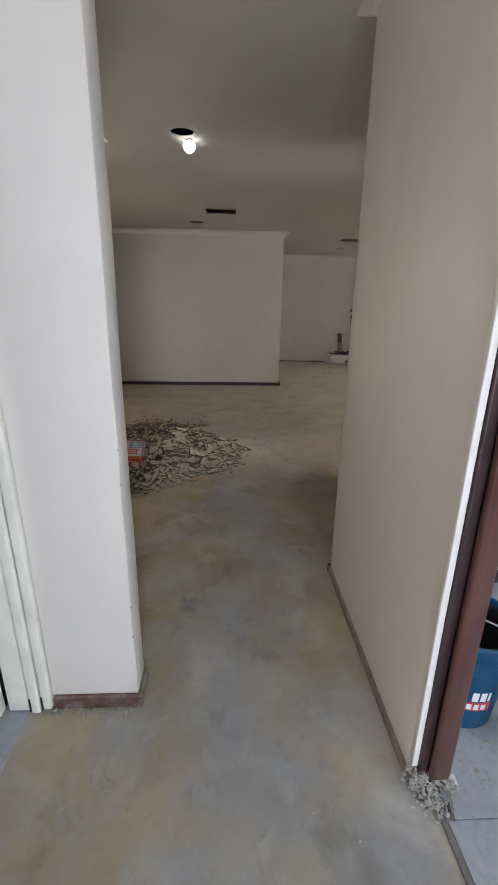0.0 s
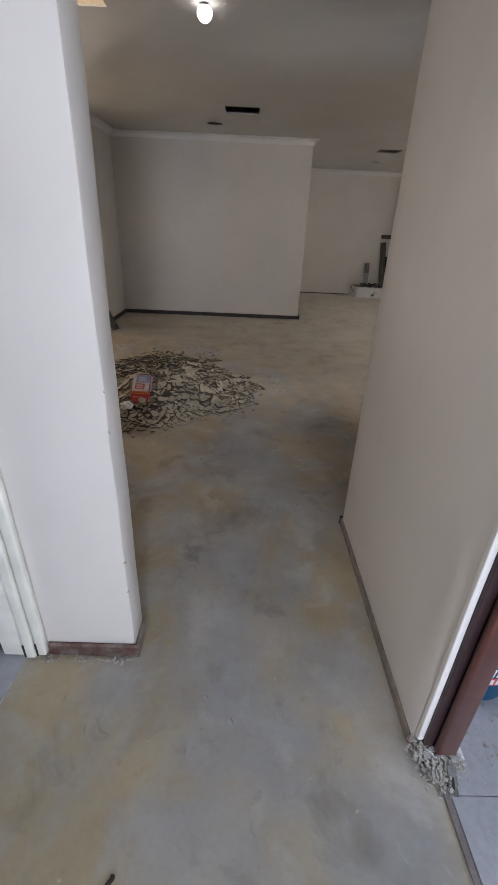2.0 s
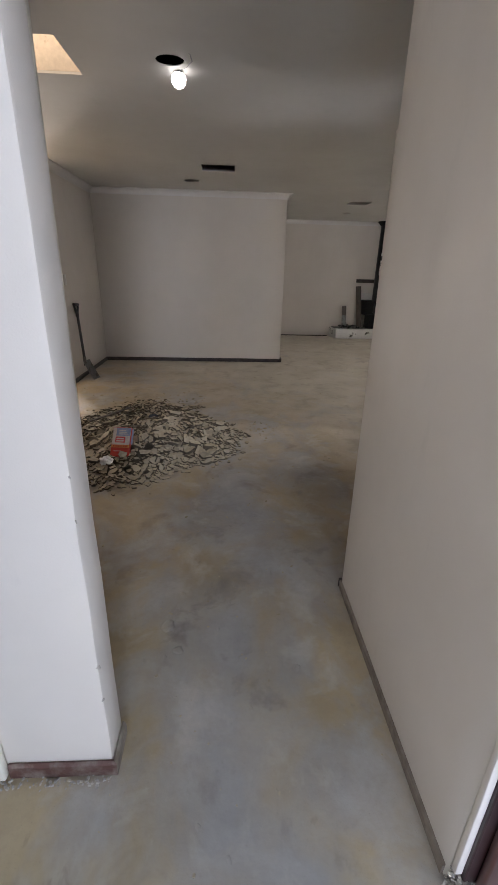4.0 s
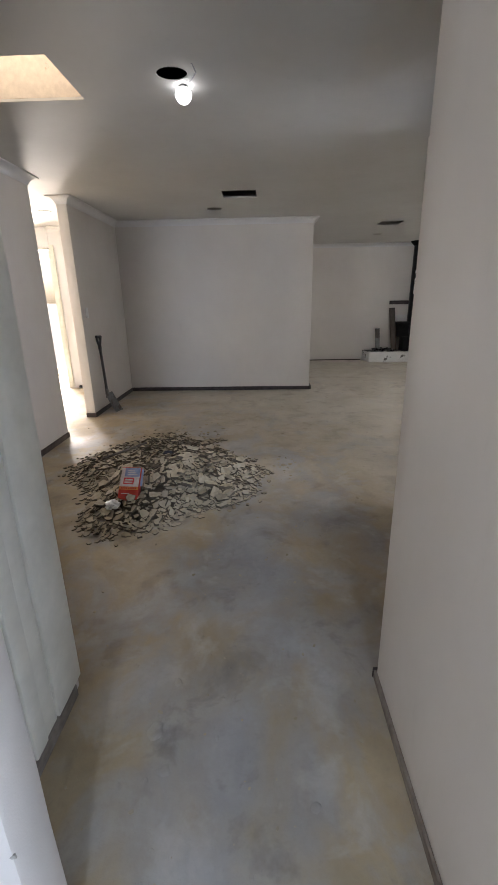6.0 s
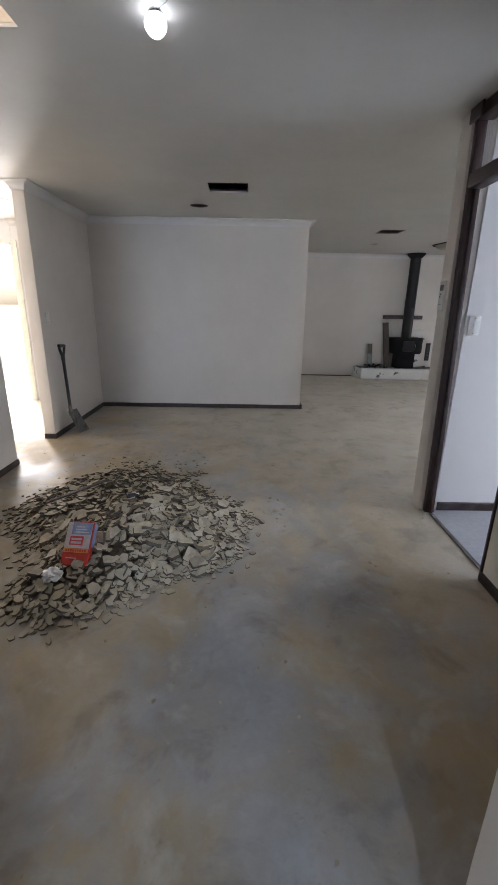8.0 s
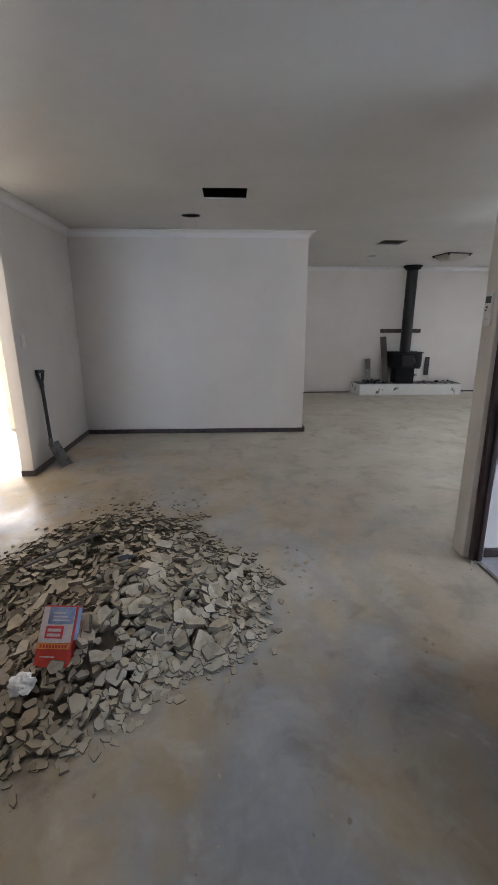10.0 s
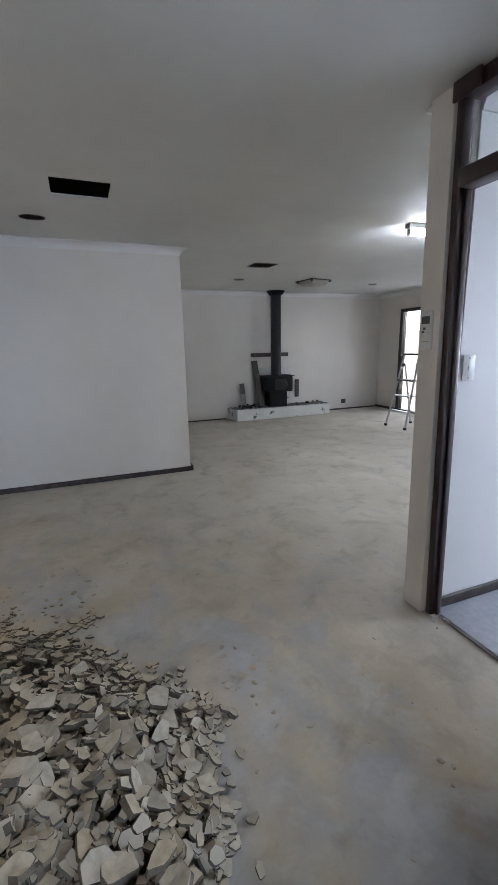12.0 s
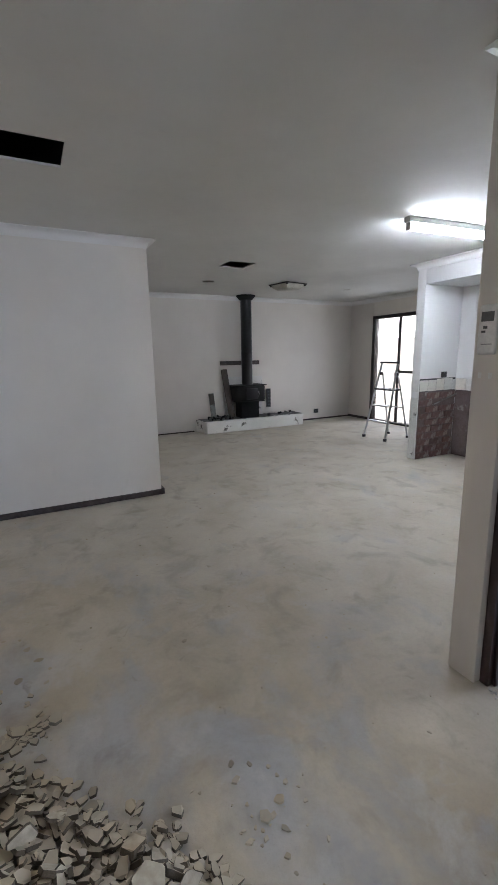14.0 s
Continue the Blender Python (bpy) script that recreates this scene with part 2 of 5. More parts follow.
BRICK_BED = simple("dark_brick_joint", (0.075, 0.05, 0.045), (0.16, 0.125, 0.115), 0.95, 6, 60, bumps=0.6, dist=0.004, spots=(3.5, 0.58, (0.26, 0.235, 0.22)))
TILE_WHITE = simple("white_wall_tile", (0.76, 0.76, 0.74), (0.82, 0.82, 0.8), 0.15, 4, 40, bumps=0, per_piece=0.06)
WHITE_PL = simple("white_plastic", (0.74, 0.74, 0.72), (0.79, 0.79, 0.77), 0.35, 5, 60, bumps=0)
OYSTER = simple("cream_frosted_shade", (0.40, 0.375, 0.31), (0.47, 0.445, 0.38), 0.3, 5, 60, bumps=0)
GREY_PL = simple("grey_screen", (0.10, 0.11, 0.11), (0.14, 0.15, 0.15), 0.25, 5, 60, bumps=0)
BLACK = simple("black_plastic", (0.015, 0.015, 0.016), (0.03, 0.03, 0.032), 0.45, 8, 60, bumps=0.1)
IRON = simple("black_stove_iron", (0.004, 0.004, 0.0045), (0.011, 0.011, 0.011), 0.7, 6, 120, 0.0, 0.2, spec=0.2)
FLUE = simple("flue_enamel", (0.008, 0.008, 0.010), (0.016, 0.016, 0.018), 0.3, 6, 60, 0.0, 0.05, spec=0.4)
STEEL = simple("worn_steel", (0.17, 0.175, 0.17), (0.30, 0.31, 0.30), 0.5, 9, 80, 0.6, 0.2, spots=(12, 0.52, (0.15, 0.135, 0.115)))
ALU = simple("aluminium", (0.62, 0.63, 0.64), (0.72, 0.73, 0.74), 0.35, 9, 90, 0.9, 0.05)
DARK_ALU = simple("bronze_door_frame", (0.05, 0.042, 0.04), (0.075, 0.066, 0.06), 0.4, 9, 90, 0.5, 0.05)
HEARTH_W = simple("chipped_white_render", (0.66, 0.65, 0.62), (0.74, 0.73, 0.7), 0.8, 5, 60, bumps=0.5, dist=0.004, spots=(4.5, 0.60, (0.13, 0.12, 0.11)))
HEARTH_T = simple("hearth_bed", (0.10, 0.095, 0.09), (0.2, 0.19, 0.18), 0.9, 9, 70, bumps=0.7, dist=0.006)
OLD_WOOD = wood("weathered_plank", (0.06, 0.049, 0.04), (0.115, 0.097, 0.082), 0.8, 2)
BUCKET = simple("teal_plastic", (0.003, 0.055, 0.115), (0.005, 0.068, 0.135), 0.45, 4, 60, bumps=0.05, spec=0.3)
YELLOW = simple("yellow_plastic", (0.62, 0.60, 0.06), (0.68, 0.66, 0.09), 0.3, 4, 60, bumps=0.05)
RED = simple("red_card", (0.55, 0.045, 0.03), (0.62, 0.06, 0.04), 0.5, 5, 60, bumps=0.1)
BLUE = simple("blue_card", (0.16, 0.22, 0.42), (0.36, 0.42, 0.58), 0.5, 7, 60, bumps=0.1)
CARD_PALE = simple("pale_card_print", (0.55, 0.47, 0.44), (0.68, 0.62, 0.6), 0.5, 18, 60, bumps=0.1)
ORANGE = simple("orange_print", (0.68, 0.25, 0.05), (0.74, 0.32, 0.08), 0.5, 8, 60, bumps=0)
PRINT_W = simple("white_print", (0.72, 0.72, 0.72), (0.78, 0.78, 0.78), 0.45, 8, 60, bumps=0)
PRINT_R = simple("red_print", (0.6, 0.05, 0.06), (0.66, 0.07, 0.08), 0.45, 8, 60, bumps=0)
PRINT_G = simple("grey_print", (0.25, 0.25, 0.26), (0.32, 0.32, 0.33), 0.5, 8, 60, bumps=0)
FENCE = simple("cream_fence_sheet", (0.72, 0.68, 0.6), (0.77, 0.73, 0.66), 0.5, 2, 30, bumps=0.05)
GROUND = simple("pale_paving", (0.40, 0.37, 0.32), (0.5, 0.47, 0.41), 0.9, 0.8, 20, bumps=0.3)
GLARE = glow("glowing_backdrop", (1.0, 0.98, 0.96), 1.0)
GLASS = glass("window_glass")
BULB = glow("led_globe", (0.96, 0.98, 1.0), 5.0)
TUBE = glow("fluorescent_tube", (0.90, 0.95, 1.0), 84.0)
DOWN = glow("downlight_face", (1.0, 0.93, 0.8), 14.0)


# ---- mesh helpers ----
def box(x0, x1, y0, y1, z0, z1, bevel=0.0, seg=2, bm=None):
    b = bmesh.new()
    vs = [b.verts.new((x, y, z)) for x in (x0, x1) for y in (y0, y1) for z in (z0, z1)]
    for f in ((0, 1, 3, 2), (4, 6, 7, 5), (0, 4, 5, 1), (2, 3, 7, 6), (0, 2, 6, 4), (1, 5, 7, 3)):
        b.faces.new([vs[i] for i in f])
    if bevel:
        bmesh.ops.bevel(b, geom=b.edges[:], offset=bevel, segments=seg, affect="EDGES", profile=0.5)
    return join(bm, b)


def join(bm, b):
    if bm is None:
        return b
    me = bpy.data.meshes.new("t")
    b.to_mesh(me)
    b.free()
    bm.from_mesh(me)
    bpy.data.meshes.remove(me)
    return bm


def lathe(profile, seg=24, bm=None, cx=0.0, cy=0.0, closed=True):
    """A turned body from (radius, height) pairs."""
    b = bmesh.new()
    rings = []
    for r, z in profile:
        rings.append([b.verts.new((cx + r * math.cos(2 * math.pi * i / seg), cy + r * math.sin(2 * math.pi * i / seg), z)) for i in range(seg)])
    for a, c in zip(rings, rings[1:]):
        for i in range(seg):
            j = (i + 1) % seg
            b.faces.new((a[i], a[j], c[j], c[i]))
    if closed:
        b.faces.new(rings[0][::-1])
        b.faces.new(rings[-1])
    return join(bm, b)


def tube(points, r, seg=10, bm=None):
    """A round bar along points."""
    b = bmesh.new()
    pts = [Vector(q) for q in points]
    rings = []
    for i, q in enumerate(pts):
        d = (pts[min(i + 1, len(pts) - 1)] - pts[max(i - 1, 0)]).normalized()
        rot = d.to_track_quat("Z", "Y").to_matrix()
        rings.append([b.verts.new(q + rot @ Vector((r * math.cos(2 * math.pi * k / seg), r * math.sin(2 * math.pi * k / seg), 0))) for k in range(seg)])
    for a, c in zip(rings, rings[1:]):
        for i in range(seg):
            j = (i + 1) % seg
            b.faces.new((a[i], a[j], c[j], c[i]))
    b.faces.new(rings[0][::-1])
    b.faces.new(rings[-1])
    return join(bm, b)


def bar(p, q, w, d, side=(1, 0, 0), bevel=0.002, bm=None):
    """A flat bar from p to q, w across along side, d deep."""
    p, q = Vector(p), Vector(q)
    z = (q - p).normalized()
    x = (Vector(side) - z * z.dot(Vector(side))).normalized()
    y = z.cross(x)
    b = box(-w / 2, w / 2, -d / 2, d / 2, 0, (q - p).length, bevel, 1)
    m = Matrix((x, y, z)).transposed().to_4x4()
    m.translation = p
    b.transform(m)
    return join(bm, b)


def prism(outline, y0, y1, bm=None):
    """An outline of (x, z) pairs, given depth along y."""
    b = bmesh.new()
    a = [b.verts.new((x, y0, z)) for x, z in outline]
    c = [b.verts.new((x, y1, z)) for x, z in outline]
    n = len(a)
    b.faces.new(a)
    b.faces.new(c[::-1])
    for i in range(n):
        j = (i + 1) % n
        b.faces.new((a[j], a[i], c[i], c[j]))
    return join(bm, b)


def part(name, bm, material, parent=None, label="", smooth=False):
    bmesh.ops.recalc_face_normals(bm, faces=bm.faces)
    me = bpy.data.meshes.new(name)
    bm.to_mesh(me)
    bm.free()
    me.materials.append(material)
    if smooth:
        for f in me.polygons:
            f.use_smooth = True
        me.set_sharp_from_angle(angle=radians(38))
    ob = new(name, me)
    if parent:
        ob.parent = parent
    return tagged(ob, label) if label else ob


def thing(name, m, label, category, group=""):
    ob = new(name)
    ob.empty_display_size = 0.1
    ob.matrix_basis = m
    return tagged(ob, label, category, group)


def struct(name, bm, material, label, category, smooth=False):
    return tagged(part(name, bm, material, None, "", smooth), label, category, "", "structure")


def rough_edges(bm, amount, scale=6.0, cuts=14):
    """Plaster corners that waver a little."""
    long = [e for e in bm.edges if e.calc_length() > 0.6]
    bmesh.ops.subdivide_edges(bm, edges=long, cuts=cuts, use_grid_fill=True)
    for v in bm.verts:
        n = noise.noise_vector(Vector(v.co) * scale)
        v.co.x += n.x * amount
        v.co.y += n.y * amount
    return bm


H = 2.4

# ---- the large structure ----
struct("floor", box(-4.6, 6.1, -2.7, 10.6, -0.12, 0.0), FLOOR, "bare concrete slab with tan glue stains, grey scuffs and a painted daylight lane", "floor")
struct("floor_laundry_rear", box(0.676, 3.0, -2.6, 0.896, 0.0005, 0.009, 0.001, 1), TILE, "grey vinyl floor with an open seam", "floor")
struct("floor_laundry", box(0.676, 3.0, 0.8985, 1.93, 0.0005, 0.009, 0.001, 1), TILE, "grey vinyl floor scattered with crumbs", "floor")
struct("floor_white_room", box(1.47, 5.95, 2.05, 4.20, 0.0005, 0.010), TILE, "pale grey vinyl floor in the bright side room", "floor")
struct("floor_side_room", box(-3.0, -0.632, -2.6, 1.9, 0.0005, 0.008), TILE, "grey vinyl floor beyond the side doorway", "floor")
struct("ground", box(-400, 400, -400, 400, -0.35, -0.13), GROUND, "pale paved ground outside", "ground")


def wall(name, x0, x1, y0, y1, label, z0=0.0, z1=H, material=None, bevel=0.006, wavy=0.0, lean=None):
    """lean: (x, dx), an end that is out of plumb by dx at its top."""
    b = box(x0, x1, y0, y1, z0, z1, bevel, 2)
    for v in b.verts if lean else ():
        if abs(v.co.x - lean[0]) < 0.02:
            v.co.x += lean[1] * v.co.z / H
    if wavy:
        rough_edges(b, wavy)
    return struct(name, b, material or WALL, label, "wall", True)


# passage by the front door
wall("wall_entry_left", -0.675, -0.555, -2.6, 0.42, "painted plaster passage wall")
wall("wall_entry_left_lintel", -0.675, -0.555, 0.42, 1.28, "painted plaster above the side doorway", 2.07)
wall("wall_nib", -0.675, -0.260, 1.290, 1.400, "cool white plaster nib with chipped corner", wavy=0.004, bevel=0.009, lean=(-0.260, 0.012))
wall("wall_cupboard", -0.675, -0.500, 1.400, 2.000, "plaster wall behind the nib with chipped end", wavy=0.003, lean=(-0.500, 0.03))
wall("wall_entry_right", 0.606, 0.712, 1.018, 2.040, "beige painted plaster passage wall", wavy=0.0015)
for v in bpy.data.objects["wall_entry_right"].data.vertices:
    v.co.x -= 0.009 * v.co.z
# doorway widened out of view to y -1.40 to pass the south beam
wall("wall_entry_right_lintel", 0.606, 0.712, -1.40, 1.018, "painted plaster above the laundry doorway", 2.10)
wall("wall_entry_right_rear", 0.606, 0.712, -2.6, -1.40, "beige painted plaster passage wall")
wall("wall_laundry", 0.712, 6.0, 1.930, 2.040, "white painted wall of the laundry", material=WALL_WHITE, z1=3.09)
wall("wall_laundry_east", 3.0, 3.11, -2.6, -1.78, "white painted wall of the laundry", material=WALL_WHITE, z1=3.1)
wall("wall_laundry_window_pier", 3.0, 3.11, -0.52, 1.93, "white painted wall of the laundry", material=WALL_WHITE, z1=3.1)
wall("wall_laundry_sill", 3.0, 3.11, -1.78, -0.52, "white painted wall under the laundry window", material=WALL_WHITE, z1=0.93)
wall("wall_laundry_head", 3.0, 3.11, -1.78, -0.52, "white painted wall above the laundry window", material=WALL_WHITE, z0=1.97, z1=3.1)
# living room, left side and middle
wall("wall_cupboard_rear", -1.863, -0.675, 1.89, 2.0, "painted plaster wall")
wall("wall_left", -1.975, -1.863, 1.89, 4.990, "grey-beige painted wall with dark skirting")
wall("wall_stub", -1.975, -1.863, 5.757, 7.297, "painted plaster wall stub with pale end", wavy=0.001)
wall("wall_middle", -1.975, 0.915, 7.297, 7.400, "broad plaster partition with a dark skirting")
wall("wall_middle_return", 0.800, 0.915, 7.400, 10.45, "painted plaster partition")
# side room doorway wall
wall("wall_right", 1.405, 1.500, 2.040, 3.385, "cream painted wall with dark skirting")
wall("wall_pillar", 1.392, 4.17, 4.200, 4.325, "painted plaster wall end beside the dark door frame", material=WALL, lean=(1.392, -0.036))
struct("wall_white_room", box(1.50, 5.99, 4.190, 4.197, 0.0, H), WALL_WHITE, "glossy white wall of the side room", "wall")
# far room
wall("wall_north", 0.80, 6.12, 10.450, 10.57, "pale grey wall behind the wood stove", z1=3.1)
wall("wall_east", 6.0, 6.12, 9.79, 10.45, "pale grey wall beside the glass door", z1=3.1)
wall("wall_east_middle", 6.0, 6.12, 4.1, 7.75, "pale grey outer wall", z1=3.1)
wall("wall_east_lintel", 6.0, 6.12, 7.75, 9.79, "pale grey wall above the glass door", z0=2.07, z1=3.1)
wall("wall_east_low", 6.0, 6.12, 2.3, 4.1, "outer wall under a window", z1=0.85)
wall("wall_east_high", 6.0, 6.12, 2.3, 4.1, "outer wall above a window", z0=2.1, z1=3.1)
wall("wall_east_rear", 6.0, 6.12, 1.93, 2.3, "outer wall", z1=3.1)
# unseen south wall, with an assumed window opened for the south lamp
wall("wall_south_pier", 0.606, 0.95, -2.72, -2.6, "outer wall", z1=3.1)
wall("wall_south_east", 1.78, 3.11, -2.72, -2.6, "outer wall", z1=3.1)
wall("wall_south_low", 0.95, 1.78, -2.72, -2.6, "outer wall under a window", z1=0.62)
wall("wall_south_high", 0.95, 1.78, -2.72, -2.6, "outer wall above a window", z0=2.1, z1=3.1)
wall("wall_south_front", -0.55, 0.606, -2.72, -2.6, "outer wall above the front door", z0=2.1, z1=3.1)
wall("wall_south_west", -4.6, -0.55, -2.72, -2.6, "outer wall", z1=3.1)
wall("wall_west", -4.72, -4.6, -2.72, 8.92, "outer wall of the hall", z1=3.1)
# hall at the left
wall("wall_hall", -2.985, -1.975, 7.60, 7.71, "cream lit hall wall", material=WALL_WHITE)
wall("wall_hall_lintel", -4.6, -2.985, 7.60, 7.71, "cream hall wall above a doorway", z0=2.12, material=WALL_WHITE)
wall("wall_hall_north", -3.15, 0.8, 8.80, 8.92, "outer wall beside the hall glass door", z1=3.1)
wall("wall_hall_north_west", -4.6, -4.25, 8.80, 8.92, "outer wall beside the hall glass door", z1=3.1)
wall("wall_hall_north_lintel", -4.25, -3.15, 8.80, 8.92, "outer wall above the hall glass door", z0=2.1, z1=3.1)
wall("wall_hall_south", -4.6, -1.975, 4.2, 4.31, "cream hall wall", material=WALL_WHITE)
wall("wall_garden_return", 0.69, 0.80, 8.92, 10.57, "outer wall", z1=3.1)

# kitchen: a deep wall with an oven recess
wall("wall_kitchen_nib", 4.170, 4.95, 6.985, 7.11, "kitchen wall nib with stripped brick below", material=WALL_WHITE)
wall("wall_kitchen_back", 4.84, 4.95, 5.70, 6.985, "back of the stripped oven recess", material=WALL_WHITE)
wall("wall_kitchen_front", 4.170, 4.95, 4.325, 5.70, "white kitchen wall", material=WALL_WHITE)
wall("wall_kitchen_header", 4.170, 4.84, 5.70, 6.985, "plaster bulkhead over the oven recess", z0=2.16, material=WALL_WHITE)

# ceiling with its openings
SKY = (-1.62, -0.775, 3.144, 3.590)
VENTS = [(-0.220, 0.140, 5.705, 6.020), (1.975, 2.303, 7.80, 8.12)]
HOLES = [(-0.245, 3.350, 0.076, 0.066), (-0.386, 6.60, 0.095, 0.085), (2.25, 9.12, 0.08, 0.075), (4.70, 9.06, 0.07, 0.065)]


def ring(cx, cy, rx, ry, n=20):
    return [(cx + rx * math.cos(2 * math.pi * i / n), cy + ry * math.sin(2 * math.pi * i / n)) for i in range(n)]


def rect(x0, x1, y0, y1):
    return [(x0, y0), (x1, y0), (x1, y1), (x0, y1)]


def ceiling():
    from mathutils.geometry import delaunay_2d_cdt
    loops = [rect(*SKY)] + [rect(*v) for v in VENTS] + [ring(*h) for h in HOLES]
    pts, edges = [Vector(q) for q in rect(-4.6, 6.0, -2.6, 10.45)], [(0, 1), (1, 2), (2, 3), (3, 0)]
    for lp in loops:
        n0 = len(pts)
        pts += [Vector(q) for q in lp]
        edges += [(n0 + i, n0 + (i + 1) % len(lp)) for i in range(len(lp))]
    vs, _, faces, *_ = delaunay_2d_cdt(pts, edges, [], 0, 1e-5)

    def inside(c):
        for x0, x1, y0, y1 in [SKY] + VENTS:
            if x0 < c[0] < x1 and y0 < c[1] < y1:
                return True
        return any(((c[0] - h[0]) / h[2]) ** 2 + ((c[1] - h[1]) / h[3]) ** 2 < 1 for h in HOLES)

    b = bmesh.new()
    bv = [b.verts.new((v[0], v[1], H)) for v in vs]
    for f in faces:
        c = sum((vs[i] for i in f), Vector((0, 0))) / 3
        if not inside(c):
            b.faces.new([bv[i] for i in f])
    border = [e for e in b.edges if e.is_boundary]
    up = bmesh.ops.extrude_edge_only(b, edges=border)["geom"]
    for v in up:
        if isinstance(v, bmesh.types.BMVert):
            v.co.z += 0.004 if any(abs(v.co.x - o[0]) < 0.12 and abs(v.co.y - o[1]) < 0.12 for o in HOLES) else 0.013
    return b


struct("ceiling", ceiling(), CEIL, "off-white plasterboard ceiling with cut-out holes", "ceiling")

# roof space and skylight shaft
roof = bmesh.new()
for x0, x1, y0, y1 in ((-4.72, 6.12, -2.72, SKY[2]), (-4.72, 6.12, SKY[3], 8.92), (-4.72, SKY[0], SKY[2], SKY[3]), (SKY[1], 6.12, SKY[2], SKY[3]), (0.69, 6.12, 8.92, 10.57)):
    box(x0, x1, y0, y1, 3.10, 3.16, bm=roof)
struct("roof", roof, VOID, "dark roof sheet over the ceiling void", "roof")
sh = bmesh.new()
box(SKY[0] - 0.02, SKY[0], SKY[2] - 0.02, SKY[3] + 0.02, H + 0.014, 3.098, bm=sh)
box(SKY[1], SKY[1] + 0.02, SKY[2] - 0.02, SKY[3] + 0.02, H + 0.014, 3.098, bm=sh)
box(SKY[0], SKY[1], SKY[2] - 0.02, SKY[2], H + 0.014, 3.098, bm=sh)
box(SKY[0], SKY[1], SKY[3], SKY[3] + 0.02, H + 0.014, 3.098, bm=sh)
struct("skylight_shaft", sh, SHAFT, "cream skylight shaft with cracked flaking paint", "skylight")
daylight("daylight_skylight", (-1.2, 3.36, 3.09), (-1.2, 3.36, 2.0), 0.8, 0.42, 5.5, (1.0, 0.91, 0.78))


def cornice(p, q, inward, m0=0, m1=0, z=H, d=0.074, material=None):
    """A cove along a wall from p to q; inward points into the room. m0, m1: 1 outer mitre, -1 inner, 0 square."""
    p, q, nrm = Vector((*p, 0)), Vector((*q, 0)), Vector((*inward, 0))
    along = (q - p).normalized()
    prof = [(0.0, -d), (0.006, -d), (0.006, -d + 0.008)]
    prof += [(d - (d - 0.008) * math.cos(a), -0.012 - (d - 0.02) * (1 - math.sin(a))) for a in (0.15, 0.4, 0.7, 1.0, 1.3, 1.5)]
    prof += [(d, -0.010), (d, -0.0005), (0.0, -0.0005)]
    b = bmesh.new()
    loops = []
    for base, sign, mit in ((p, -1, m0), (q, 1, m1)):
        loops.append([b.verts.new(base + nrm * (o + 0.0005) + along * (sign * mit * o) + Vector((0, 0, z + h))) for o, h in prof])
    n = len(prof)
    for i in range(n):
        j = (i + 1) % n
        b.faces.new((loops[0][i], loops[0][j], loops[1][j], loops[1][i]))
    b.faces.new(loops[0][::-1])
    b.faces.new(loops[1])
    return struct("trim", b, material or CORN, "white cove cornice along the ceiling", "cornice", True)


cornice((-1.863, 2.0), (-1.863, 4.99), (1, 0), -1, 1)
cornice((-1.863, 5.757), (-1.863, 7.297), (1, 0), 1, -1)
cornice((-1.975, 5.757), (-1.863, 5.757), (0, -1), 1, 1)
cornice((-1.863, 7.297), (0.915, 7.297), (0, -1), -1, 1)
cornice((0.915, 7.297), (0.915, 10.45), (1, 0), 1, -1)
cornice((0.915, 10.45), (6.0, 10.45), (0, -1), -1, -1)
cornice((6.0, 7.11), (6.0, 10.45), (-1, 0), -1, -1)
cornice((4.17, 7.11), (6.0, 7.11), (0, 1), 1, -1)
cornice((4.17, 4.325), (4.17, 7.11), (-1, 0), -1, 1)
cornice((1.39, 4.325), (4.17, 4.325), (0, 1), 0, -1)
cornice((0.606, 1.0), (0.606, 2.04), (-1, 0), 0, 1)
cornice((0.606, 2.04), (1.405, 2.04), (0, 1), 1, -1)
cornice((1.405, 2.04), (1.405, 3.385), (-1, 0), -1, 0)
cornice((1.5, 4.19), (5.99, 4.19), (0, -1), 0, -1)
cornice((-1.863, 2.0), (-0.5, 2.0), (0, 1), -1, 1)
cornice((-2.985, 7.60), (-2.0, 7.60), (0, -1), 0, -1)


def baseboard(p, q, inward, h=0.055, d=0.012, m0=0, m1=0, worn=True, dusty=False, material=None):
    """Dark stained skirting with an eased top edge."""
    p, q, nrm = Vector((*p, 0)), Vector((*q, 0)), Vector((*inward, 0))
    along = (q - p).normalized()
    prof = [(0.001, 0.002), (d, 0.002), (d, h - 0.008), (d - 0.006, h), (0.001, h)]
    b = bmesh.new()
    steps = max(2, int((q - p).length / 0.12))
    loops = []
    for s in range(steps + 1):
        k = s / steps
        mit = -m0 if s == 0 else (m1 if s == steps else 0)
        base = p.lerp(q, k)
        w = 0.0025 * noise.noise(base * 3.1) if worn else 0
        loops.append([b.verts.new(base + nrm * (o + (w if o > 0.002 else 0)) + along * (mit * o) + Vector((0, 0, z + (w if z > 0.01 else 0)))) for o, z in prof])
    for a, c in zip(loops, loops[1:]):
        for i in range(5):
            j = (i + 1) % 5
            b.faces.new((a[i], a[j], c[j], c[i]))
    b.faces.new(loops[0][::-1])
    b.faces.new(loops[-1])
    return struct("baseboard", b, material or SKIRT_D if dusty or material else SKIRT if abs(along.x) > 0.5 else SKIRT_Y, "dusty dark-stained timber skirting board", "skirting board")


